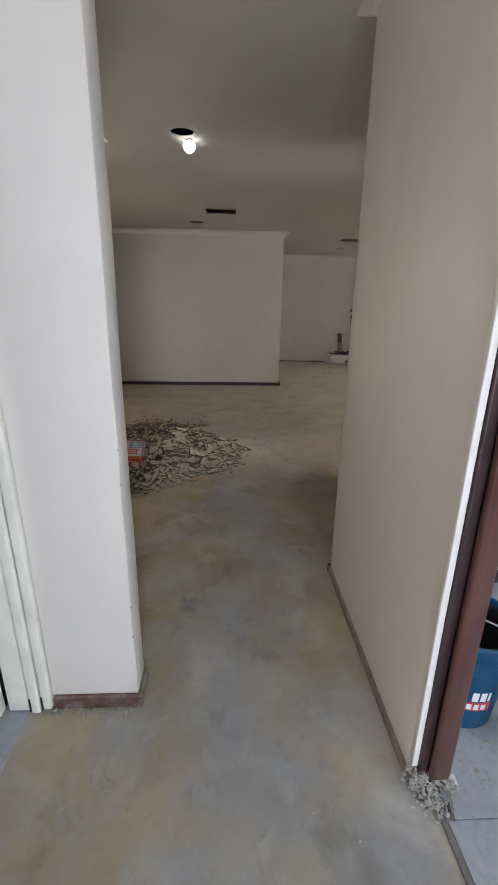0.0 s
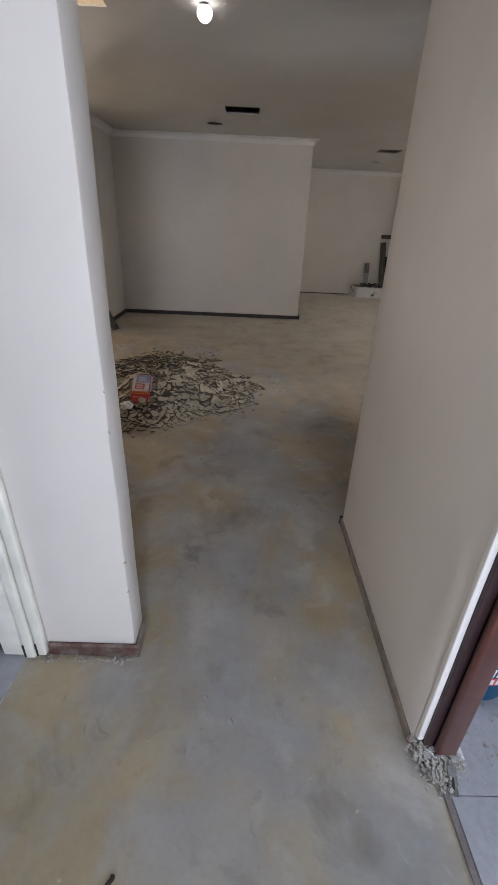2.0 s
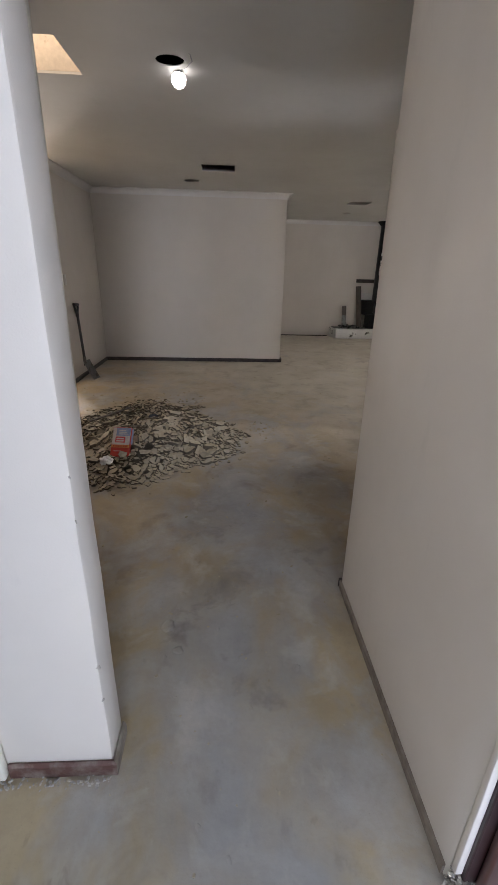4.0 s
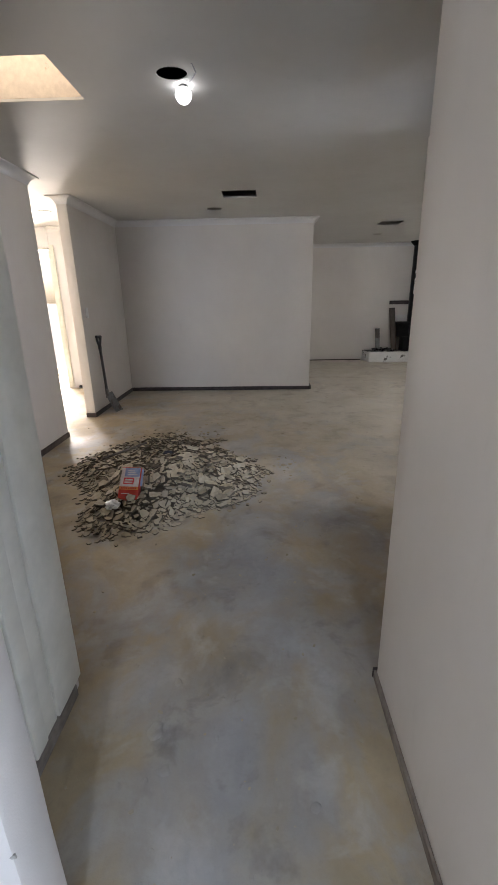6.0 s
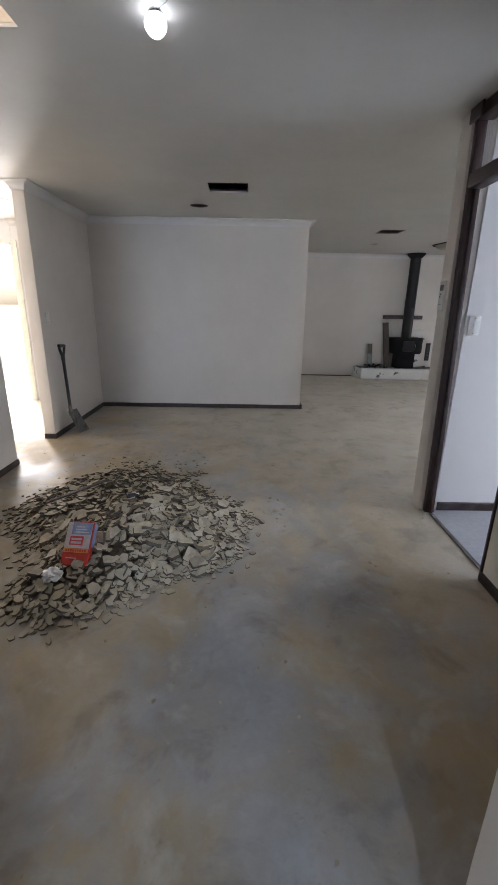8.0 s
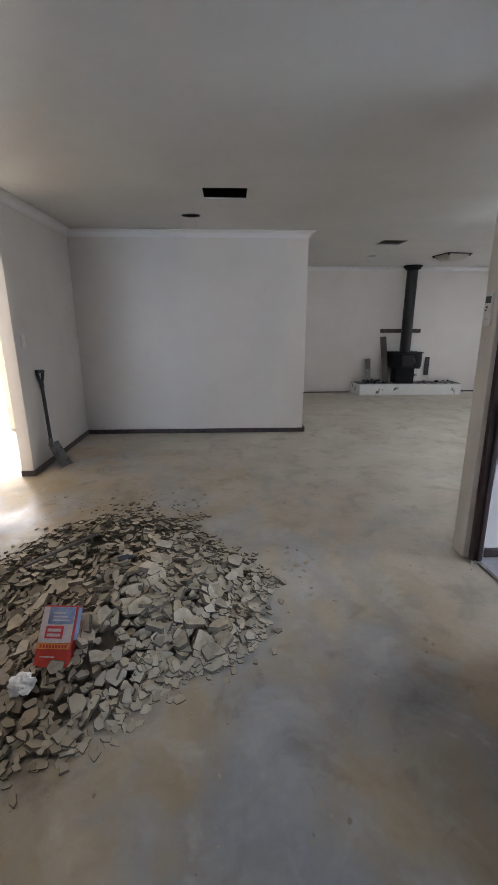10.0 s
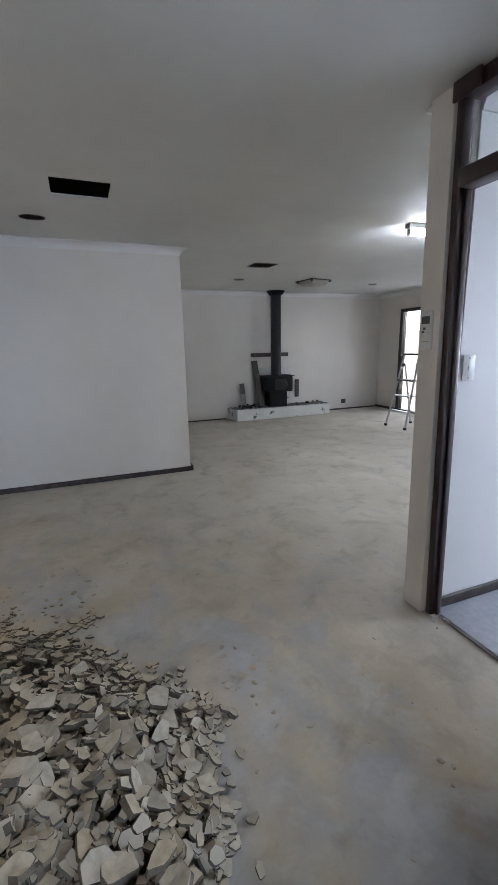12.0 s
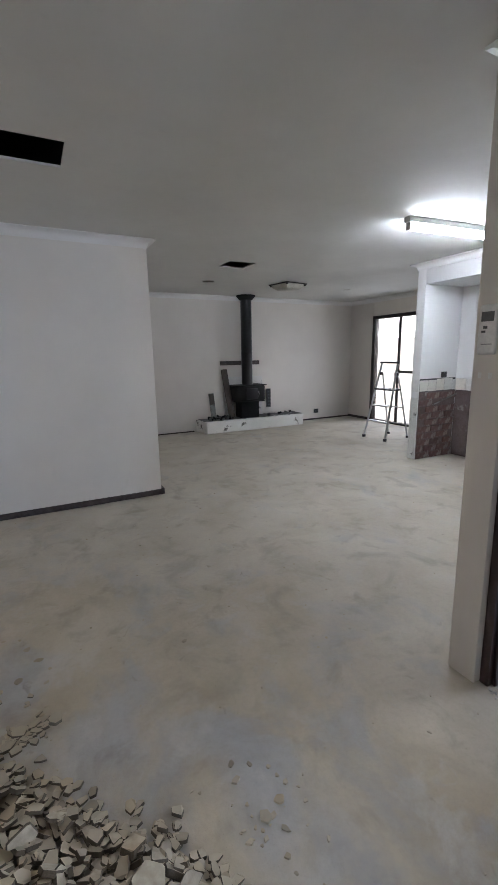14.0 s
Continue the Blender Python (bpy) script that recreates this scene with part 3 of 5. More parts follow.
baseboard((-0.552, 1.290), (-0.258, 1.290), (0, -1), m1=1, material=SKIRT_R)
baseboard((-0.258, 1.290), (-0.258, 1.40), (1, 0), m0=1, dusty=True)
baseboard((-0.500, 1.42), (-0.500, 1.96), (1, 0), dusty=True)
baseboard((0.606, 1.03), (0.606, 2.04), (-1, 0), h=0.045, d=0.008, m1=1, dusty=True)
baseboard((0.606, 2.04), (1.405, 2.04), (0, 1), m0=1)
baseboard((-1.863, 2.0), (-1.863, 4.99), (1, 0))
baseboard((-1.863, 5.757), (-1.863, 7.297), (1, 0), m0=1, m1=-1)
baseboard((-1.975, 5.757), (-1.863, 5.757), (0, -1), m1=1)
baseboard((-1.863, 7.297), (0.915, 7.297), (0, -1), m0=-1, m1=1)
baseboard((1.405, 2.04), (1.405, 3.385), (-1, 0))
baseboard((1.515, 4.19), (5.95, 4.19), (0, -1), h=0.07)
baseboard((0.75, 1.93), (3.0, 1.93), (0, -1), h=0.085)
baseboard((0.915, 10.45), (2.40, 10.45), (0, -1), h=0.02, d=0.012)
baseboard((4.63, 10.45), (6.0, 10.45), (0, -1), h=0.03, d=0.012)
baseboard((6.0, 9.80), (6.0, 10.45), (-1, 0), h=0.05)
struct("baseboard_return", box(0.9155, 0.945, 7.288, 7.46, 0.0005, 0.062, 0.003), SKIRT_Y, "short dark skirting end at the partition corner", "baseboard")


# ---- broken plates ----
def shard(rnd, r, thick, n=None):
    """One flat irregular broken plate."""
    n = n or rnd.choice((4, 5, 5, 6, 6, 7))
    squash = rnd.uniform(0.45, 1.0)
    ang = sorted((i + rnd.uniform(-0.33, 0.33)) * 2 * math.pi / n for i in range(n))
    out = []
    for a in ang:
        k = r * rnd.uniform(0.62, 1.2)
        out.append((k * math.cos(a), k * squash * math.sin(a)))
    soft = []
    for i, (x, y) in enumerate(out):
        for other in (out[i - 1], out[(i + 1) % n]):
            k = rnd.uniform(0.04, 0.15)
            soft.append((x + (other[0] - x) * k, y + (other[1] - y) * k))
    n = len(soft)
    b = bmesh.new()
    low = [b.verts.new((x, y, -thick / 2)) for x, y in soft]
    top = [b.verts.new((x * 0.93, y * 0.93, thick / 2 + rnd.uniform(-0.12, 0.12) * thick)) for x, y in soft]
    b.faces.new(low[::-1])
    b.faces.new(top)
    for i in range(n):
        j = (i + 1) % n
        b.faces.new((low[i], low[j], top[j], top[i]))
    return b


# ---- door frames and openings ----
def frame_piece(name, label, category):
    ob = thing(name, Matrix.Identity(4), label, category)
    return tagged(ob, kind="structure")


def laundry_doorway():
    d = frame_piece("door_1", "red mahogany door frame over broken plaster, door taken off", "door frame")
    def lean(bm):
        for v in bm.verts:
            v.co.x -= 0.014 * v.co.z
        return bm

    b = box(0.6065, 0.6255, 1.000, 1.0175, 0.070, 2.10, 0.004)
    rough_edges(b, 0.0012, 7.0, 14)
    part("edge_bead", lean(b), WALL, d, "white painted plaster edge", True)
    # one timber in two colours: dark for the shaded side, redder for the lit front
    part("jamb", lean(box(0.6265, 0.7115, 0.992, 1.0175, 0.055, 2.10, 0.003)), MAHOG, d, "dark stained jamb")
    part("door_stop", lean(box(0.6500, 0.7115, 0.968, 0.9915, 0.052, 2.075, 0.010, 4)), MAHOG_LIT, d, "stop strip with rounded edge, coloured red-brown as a lit face", True)
    part("head", box(0.6275, 0.7115, -1.375, 0.9915, 2.0755, 2.10, 0.003), MAHOG, d)
    part("far_jamb", box(0.6275, 0.7115, -1.40, -1.3755, 0.01, 2.075, 0.003), MAHOG, d)
    part("threshold_strip", box(0.657, 0.675, -1.37, 0.945, 0.0008, 0.007, 0.002), MORTAR, d, "dusty grey edge strip")
    rnd = random.Random(31)
    for k, (x, y, r) in enumerate(((0.628, 0.990, 0.016), (0.735, 0.990, 0.020), (0.690, 0.962, 0.013), (0.652, 0.966, 0.012), (0.612, 0.985, 0.012), (0.671, 0.958, 0.010))):
        b = shard(rnd, r, 0.022)
        b.transform(pose(x, y, 0.0125, rnd.uniform(-14, 14), rnd.uniform(-14, 14), rnd.uniform(0, 360)))
        part("plaster_lump", b, WALL_WHITE if k == 1 else PLASTER, d, "broken plaster lump")


def side_doorway():
    d = frame_piece("door_2", "cream gloss door frame with chipped feet", "door frame")
    for x0, x1, y0, z0 in ((-0.700, -0.6285, 1.262, 0.014), (-0.6255, -0.5905, 1.256, 0.008), (-0.5875, -0.554, 1.262, 0.016)):
        b = box(x0, x1, y0, 1.2885, z0, 2.07, 0.007, 3)
        rough_edges(b, 0.0008, 5.0, 10)
        part("jamb_moulding", b, CREAM, d, "", True)
    for x in (-0.627, -0.589):
        part("groove", box(x - 0.002, x + 0.002, 1.272, 1.288, 0.01, 2.07), MORTAR, d, "dark groove")
        part("paint_chip", box(x + 0.003, x + 0.009, 1.2535 if x < -0.6 else 1.2605, 1.264, 0.018, 0.075, 0.0005), VOID, d, "dark chip in the paint")
    part("head", box(-0.690, -0.545, 0.42, 1.2555, 2.04, 2.07, 0.003), CREAM, d)
    part("near_jamb", box(-0.690, -0.545, 0.42, 0.45, 0.01, 2.04, 0.003), CREAM, d)
    leaf = part("door_leaf", box(-1.46, -0.712, 1.235, 1.270, 0.022, 2.035, 0.003), CREAM, d, "cream painted door standing open")
    part("hinge", tube([(-0.706, 1.246, 0.16), (-0.706, 1.246, 0.26)], 0.007, 8), STEEL, leaf, "steel hinge knuckle")
    part("hinge", tube([(-0.706, 1.246, 1.76), (-0.706, 1.246, 1.86)], 0.007, 8), STEEL, leaf, "steel hinge knuckle")
    part("threshold_strip", box(-0.648, -0.633, 0.45, 1.24, 0.0008, 0.006, 0.002), MORTAR, d, "dusty grey edge strip")


def cupboard_jamb():
    d = frame_piece("door_4", "cream ribbed cupboard lining with chipped plaster edge", "door frame")
    for y0, y1, o in ((1.42, 1.52, 0.008), (1.526, 1.60, 0.015), (1.606, 1.68, 0.010), (1.686, 1.75, 0.016), (1.756, 1.82, 0.010), (1.826, 1.992, 0.016)):
        b = box(-0.4995, -0.4995 + o, y0, y1, 0.066, 2.385, 0.003, 2)
        rough_edges(b, 0.0015, 4.0, 12)
        for v in b.verts:
            v.co.x += 0.03 * v.co.z / H
        part("lining_board", b, CREAM, d, "", True)


def white_room_doorway():
    d = frame_piece("door_3", "dark mahogany door frame with transom light above", "door frame")
    part("jamb", box(1.398, 1.455, 4.160, 4.198, 0.0, 2.398, 0.005, 2), MAHOG, d, "dark stained jamb", True)
    part("door_stop", box(1.425, 1.455, 4.145, 4.1595, 0.0, 2.012, 0.005, 2), MAHOG, d, "", True)
    part("jamb", box(1.398, 1.500, 3.386, 3.404, 0.0, 2.398, 0.004, 2), MAHOG, d, "dark stained jamb", True)
    part("transom_rail", box(1.366, 1.455, 3.4045, 4.1595, 2.013, 2.085, 0.006, 2), MAHOG, d, "", True)
    part("head_rail", box(1.360, 1.455, 3.4045, 4.1595, 2.335, 2.398, 0.006, 2), MAHOG, d, "", True)
    part("corner_block", box(1.338, 1.352, 4.07, 4.196, 2.325, 2.397, 0.004), MAHOG, d)
    for o in d.children:
        if o.name.startswith(("jamb", "door_stop")) and o.data.vertices[0].co.y > 4.0:
            for v in o.data.vertices:
                v.co.x += 0.026 - 0.056 * v.co.z / H
    pane = part("transom_pane", box(1.416, 1.420, 3.4045, 4.159, 2.086, 2.334), GLASS, d, "clear glass pane")
    pane.visible_shadow = False
    part("threshold_strip", box(1.448, 1.469, 3.43, 4.13, 0.0008, 0.009, 0.002), MORTAR, d, "dusty broken edge strip")
    return d


def glass_door():
    d = frame_piece("door_5", "sliding glass door in a bronze frame, bright daylight behind", "sliding door")
    part("frame_jamb", box(5.985, 6.09, 9.715, 9.788, 0.001, 2.066, 0.004), DARK_ALU, d)
    part("frame_jamb", box(5.985, 6.09, 7.752, 7.82, 0.001, 2.066, 0.004), DARK_ALU, d)
    part("frame_head", box(5.985, 6.09, 7.821, 9.714, 2.005, 2.066, 0.004), DARK_ALU, d)
    part("frame_sill", box(5.985, 6.09, 7.821, 9.714, 0.001, 0.045, 0.004), DARK_ALU, d)
    fixed = part("fixed_pane", box(6.052, 6.057, 9.13, 9.714, 0.046, 2.004), GLASS, d, "clear glass pane")
    slide = part("sliding_sash", box(6.010, 6.04, 9.075, 9.13, 0.046, 2.004, 0.004), DARK_ALU, d)
    part("sliding_sash", box(6.010, 6.04, 8.40, 8.455, 0.046, 2.004, 0.004), DARK_ALU, d)
    part("midrail", box(6.010, 6.04, 8.456, 9.074, 0.98, 1.03, 0.004), DARK_ALU, d)
    p2 = part("sliding_pane", box(6.022, 6.027, 8.456, 9.074, 0.046, 2.004), GLASS, d, "clear glass pane")
    for q in (fixed, p2):
        q.visible_shadow = False
    part("latch", box(5.972, 5.985, 9.70, 9.722, 1.36, 1.42, 0.003), BLACK, d)
    part("lock", box(5.965, 5.9845, 9.725, 9.755, 1.02, 1.16, 0.004), BLACK, d)


def hall_door():
    d = frame_piece("door_6", "glazed hall door glaring with sunlight", "glass door")
    part("frame_jamb", box(-4.249, -4.18, 8.79, 8.87, 0.001, 2.099, 0.004), CREAM, d)
    part("frame_jamb", box(-3.22, -3.151, 8.79, 8.87, 0.001, 2.099, 0.004), CREAM, d)
    part("frame_head", box(-4.179, -3.221, 8.79, 8.87, 2.04, 2.099, 0.004), CREAM, d)
    part("bottom_rail", box(-4.179, -3.221, 8.80, 8.86, 0.001, 0.16, 0.004), CREAM, d)
    q = part("pane", box(-4.179, -3.221, 8.83, 8.836, 0.161, 2.039), GLASS, d, "clear glass pane")
    q.visible_shadow = False
    w = frame_piece("door_7", "cream hall doorway lining", "door frame")
    part("jamb", box(-3.010, -2.985, 7.59, 7.72, 0.0, 2.095, 0.003), CREAM, w)
    part("architrave", box(-2.984, -2.915, 7.580, 7.5995, 0.0, 2.16, 0.005, 2), CREAM, w, "", True)
    part("strike_plate", box(-3.0145, -3.0105, 7.63, 7.67, 0.98, 1.05, 0.001), BLACK, w, "dark strike plate")
    part("head", box(-4.6, -3.010, 7.59, 7.72, 2.096, 2.119, 0.003), CREAM, w)


laundry_doorway()
side_doorway()
cupboard_jamb()
white_room_doorway()
glass_door()
hall_door()


def fence(name, m, length, label):
    """Sheet fence, one panel after another between posts."""
    f = thing(name, m, label, "fence")
    n = int(length / 2.35)
    for k in range(n):
        x = k * 2.35
        part("panel", box(x + 0.001, x + 2.314, -0.008, 0.008, -0.12, 1.72, 0.002), FENCE, f)
        part("rail", box(x + 0.001, x + 2.314, -0.018, 0.018, 1.7205, 1.76, 0.004), FENCE, f)
        part("post", box(x - 0.035, x, -0.03, 0.03, -0.13, 1.8, 0.003), FENCE, f)
    return f


# sheet added outside, glowing in place of the blown-out daylight
struct("backdrop", box(9.6, 9.62, 3.0, 16.0, -0.12, 6.0), GLARE, "glowing sheet standing in for the overexposed yard beyond the glass door", "backdrop")
fence("fence", pose(9.2, -3.0, 0, 0, 0, 90), 19, "cream metal boundary fence on pale paving")


# ---- lamps ----
def hanging_globe():
    g = thing("pendant_globe", pose(-0.212, 3.475, 2.366), "glowing bare LED globe hanging by its cable from a ceiling hole", "light bulb")
    prof = [(0.001, -0.046), (0.016, -0.043), (0.029, -0.034), (0.039, -0.020), (0.042, -0.004), (0.038, 0.012), (0.028, 0.022)]
    part("globe", lathe(prof, 20), BULB, g, "bright white LED globe", True)
    part("cap", lathe([(0.0275, 0.0225), (0.022, 0.027), (0.018, 0.031)], 16), GREY_PL, g, "dark lamp cap", True)
    pts = [(0.0, 0.0, 0.036), (0.05, -0.05, 0.037), (0.085, -0.13, 0.034), (0.08, -0.21, 0.036), (0.03, -0.22, 0.05), (-0.02, -0.17, 0.09)]
    part("cable", tube(pts, 0.004, 8), PRINT_G, g, "grey twin cable", True)


def fluorescent_batten():
    f = thing("fluorescent_light", pose(2.585, 5.84, 2.315, 0, 0, -4), "lit fluorescent batten fixed to the ceiling", "ceiling light")
    part("batten", box(0.0, 1.24, -0.032, 0.032, 0.042, 0.0845, 0.004), WHITE_PL, f, "white painted batten")
    for x in (0.012, 1.205):
        part("tube_holder", box(x, x + 0.022, -0.02, 0.02, -0.015, 0.0415, 0.003), WHITE_PL, f)
    b = tube([(0.036, 0, 0.010), (1.203, 0, 0.010)], 0.0205, 14)
    part("tube", b, TUBE, f, "glowing white tube", True)


def oyster_light():
    o = thing("oyster_light", pose(3.45, 8.92, 2.335, 0, 0, 10), "square frosted ceiling light with dark clips, switched off", "ceiling light")
    b = lathe([(0.05, -0.035), (0.15, -0.028), (0.225, 0.012), (0.26, 0.058)], 4)
    b.transform(Matrix.Rotation(radians(45), 4, "Z"))
    part("shade", b, OYSTER, o, "cream frosted glass shade", True)
    part("base_plate", box(-0.205, 0.205, -0.205, 0.205, 0.050, 0.0645, 0.002), DARK_ALU, o, "dark metal plate")
    for x, y in ((-0.18, -0.18), (0.18, -0.18), (0.18, 0.18), (-0.18, 0.18)):
        part("clip", box(x - 0.014, x + 0.014, y - 0.014, y + 0.014, 0.03, 0.0575, 0.003), DARK_ALU, o)


def hall_downlight():
    o = thing("downlight", pose(-2.45, 6.50, 2.388), "round downlight glowing in the hall ceiling", "ceiling light")
    part("bezel", lathe([(0.062, 0.0), (0.075, 0.003), (0.078, 0.0115)], 24), WHITE_PL, o, "white ring")
    part("face", lathe([(0.02, -0.004), (0.058, -0.003), (0.060, -0.0005)], 24), DOWN, o, "glowing face")


hanging_globe()
fluorescent_batten()
oyster_light()
hall_downlight()


# ---- hearth and wood stove ----
def hearth():
    h = thing("hearth", pose(2.50, 10.06, 0), "chipped white rendered hearth plinth with a dark broken bed", "hearth")
    b = prism([(0, 0), (2.04, 0), (2.04, 0.215), (0, 0.215)], 0.0, 0.387)
    for v in b.verts:
        if v.co.x < 0.01 and v.co.y > 0.1:
            v.co.x -= 0.07
    bmesh.ops.bevel(b, geom=b.edges[:], offset=0.012, segments=1, affect="EDGES")
    bmesh.ops.subdivide_edges(b, edges=[e for e in b.edges if e.calc_length() > 0.3], cuts=24, use_grid_fill=True)
    for v in b.verts:
        if v.co.z > 0.02:
            v.co += noise.noise_vector(v.co * 9) * 0.006
    part("plinth", b, HEARTH_W, h, "white render, chipped along its top edge")
    b = bmesh.new()
    nx, ny = 60, 12
    g = [[b.verts.new((-0.03 + 2.055 * i / nx, 0.015 + 0.368 * j / ny, 0.222 + 0.016 * noise.noise(Vector((i * 0.5, j * 0.6, 3))))) for j in range(ny + 1)] for i in range(nx + 1)]
    for i in range(nx):
        for j in range(ny):
            b.faces.new((g[i][j], g[i + 1][j], g[i + 1][j + 1], g[i][j + 1]))
    part("bed", b, HEARTH_T, h, "dark rough mortar bed")
    rnd = random.Random(8)
    for k in range(62):
        x = rnd.uniform(0.10, 0.60) if k < 57 else rnd.uniform(1.2, 1.9)
        y = rnd.uniform(0.05, 0.30)
        s = rnd.uniform(0.015, 0.045)
        b = shard(rnd, s, s * 0.8)
        b.transform(pose(x, y, 0.238 + rnd.uniform(0, 0.035), rnd.uniform(-40, 40), rnd.uniform(-40, 40), rnd.uniform(0, 360)))
        part("rubble_piece", b, IRON if k % 3 else HEARTH_T, h)


hearth()


def wood_stove():
    s = thing("wood_stove", pose(3.40, 10.24, 0.222), "black cast iron wood stove on a pedestal with a tall flue", "wood stove")
    part("pedestal", box(-0.185, 0.185, -0.12, 0.14, 0.0, 0.295, 0.012, 2), IRON, s, "", True)
    outline = [(-0.30, 0.18), (-0.30, -0.12), (-0.265, -0.165), (-0.12, -0.195), (0.12, -0.195), (0.265, -0.165), (0.30, -0.12), (0.30, 0.18)]
    b = bmesh.new()
    levels = [(0.2955, 0.93), (0.31, 0.985), (0.335, 1.0), (0.56, 1.0), (0.585, 0.985)]
    rings = [[b.verts.new((x * k, y * k, z)) for x, y in outline] for z, k in levels]
    for a, c in zip(rings, rings[1:]):
        for i in range(8):
            j = (i + 1) % 8
            b.faces.new((a[i], a[j], c[j], c[i]))
    b.faces.new(rings[0][::-1])
    b.faces.new(rings[-1])
    bmesh.ops.bevel(b, geom=b.edges[:], offset=0.006, segments=2, affect="EDGES")
    body = part("firebox", b, IRON, s, "", True)
    part("top_plate", box(-0.315, 0.315, -0.18, 0.19, 0.5855, 0.605, 0.006, 2), IRON, s, "", True)
    part("ledge", box(-0.25, 0.25, -0.225, -0.195, 0.30, 0.318, 0.005, 2), IRON, body)
    part("door", box(-0.115, 0.115, -0.21, -0.1955, 0.345, 0.545, 0.006, 2), FLUE, body, "glossy black stove door", True)
    part("door_handle", tube([(0.13, -0.200, 0.39), (0.13, -0.226, 0.44), (0.13, -0.200, 0.49)], 0.007, 8), STEEL, body, "steel handle", True)
    part("side_shield", box(0.3005, 0.318, -0.10, 0.17, 0.32, 0.57, 0.004), IRON, s)
    part("flue", lathe([(0.10, 0.605), (0.10, 1.16), (0.103, 1.165), (0.103, 1.185), (0.10, 1.19), (0.10, 2.12)], 28), FLUE, s, "glossy black flue pipe", True)
    part("flue_collar", lathe([(0.102, 2.095), (0.115, 2.10), (0.16, 2.15), (0.172, 2.165), (0.172, 2.1765)], 28), IRON, s, "flared ceiling collar", True)


def hearth_things():
    m = thing("mantel_strip", pose(2.95, 10.425, 1.185), "dark scorched timber strip on the wall behind the flue", "wall strip")
    part("strip", box(0.0, 0.80, -0.022, 0.0235, 0.0, 0.075, 0.004), SKIRT, m)
    for x in (0.08, 0.72):
        part("screw", box(x, x + 0.012, -0.026, -0.0225, 0.03, 0.042), STEEL, m)
    p = thing("plank", pose(3.05, 10.25, 0.23), "weathered grey-brown plank leaning on the wall beside the stove", "plank")
    part("board", bar((0.02, -0.02, 0.006), (-0.04, 0.17, 0.88), 0.115, 0.028), OLD_WOOD, p)
    w = thing("wall_board", pose(3.00, 10.425, 0.215), "pale cement sheet against the wall behind the stove", "board")
    part("sheet", box(0.0, 0.82, 0.0, 0.02, 0.0, 0.75, 0.003), HEARTH_W, w)
    b = thing("metal_bracket", pose(2.73, 10.28, 0.232), "grey steel bracket standing upright on the hearth", "bracket")
    part("upright", bar((0, 0, 0.006), (-0.02, 0.06, 0.46), 0.10, 0.012), STEEL, b)
    part("foot", box(-0.06, 0.06, -0.05, 0.05, 0.0, 0.0055, 0.001), STEEL, b)
    part("timber_face", bar((-0.012, -0.013 + 0.03, 0.26), (-0.021, 0.047, 0.45), 0.085, 0.012), OLD_WOOD, b)
    g = thing("vent_grille", pose(3.965, 10.4465, 0.35), "narrow black slotted grille fixed to the wall beside the stove", "grille")
    part("plate", box(-0.045, 0.045, -0.018, 0.003, 0.0, 0.36, 0.003), BLACK, g)
    for k in range(5):
        part("slot", box(-0.016, 0.016, -0.0205, -0.0182, 0.035 + 0.065 * k, 0.06 + 0.065 * k, 0.0005), GREY_PL, g, "grey slot")
    o = thing("wall_socket", pose(5.12, 10.446, 0.14), "black power socket low on the pale wall", "socket")
    part("plate", box(-0.055, 0.055, -0.012, 0.0035, 0.0, 0.085, 0.004), BLACK, o)
    for x in (-0.028, 0.028):
        part("insert", box(x - 0.014, x + 0.014, -0.0145, -0.0122, 0.028, 0.058, 0.001), GREY_PL, o)


wood_stove()
hearth_things()


# ---- step ladder by the glass door ----
def step_ladder():
    s = thing("step_ladder", pose(4.68, 8.02, 0) @ Matrix.Diagonal((0.72, 1, 1, 1)), "open aluminium step ladder with dark treads on the slab", "step ladder")
    top = 1.20
    for y, yt in ((0.0, 0.07), (0.47, 0.40)):
        rail = part("front_rail", bar((0, y, 0.02), (0.36, yt, top), 0.036, 0.022), ALU, s)
        part("rubber_foot", box(-0.03, 0.025, y - 0.022, y + 0.022, 0.0, 0.04, 0.004), BLACK, rail)
        part("cap", box(0.30, 0.375, yt - 0.02, yt + 0.02, top - 0.19, top - 0.14, 0.004), BLACK, rail, "black plastic hinge")
        back = part("back_rail", bar((0.72, y + (0.03 if y == 0 else -0.03), 0.02), (0.39, yt, top - 0.16), 0.026, 0.018), ALU, s)
        part("rubber_foot", box(0.70, 0.745, y + (0.01 if y == 0 else -0.05), y + (0.05 if y == 0 else -0.01), 0.0, 0.035, 0.004), BLACK, back)
    for k, z in enumerate((0.27, 0.52)):
        x = 0.36 * z / top
        part("tread", box(x - 0.03, x + 0.06, 0.01 + 0.06 * z / top, 0.46 - 0.06 * z / top, z, z + 0.022, 0.004), ALU, s)
    part("platform", box(0.20, 0.46, 0.045, 0.425, 0.775, 0.80, 0.005), BLACK, s, "dark folding platform")
    part("top_rail", box(0.325, 0.40, 0.045, 0.425, top - 0.005, top + 0.025, 0.006), BLACK, s, "dark top handrail")
    part("brace", bar((0.66, 0.06, 0.22), (0.66, 0.41, 0.22), 0.02, 0.012, (0, 0, 1)), ALU, s)
    part("brace", bar((0.555, 0.06, 0.5), (0.555, 0.41, 0.5), 0.02, 0.012, (0, 0, 1)), ALU, s)


step_ladder()


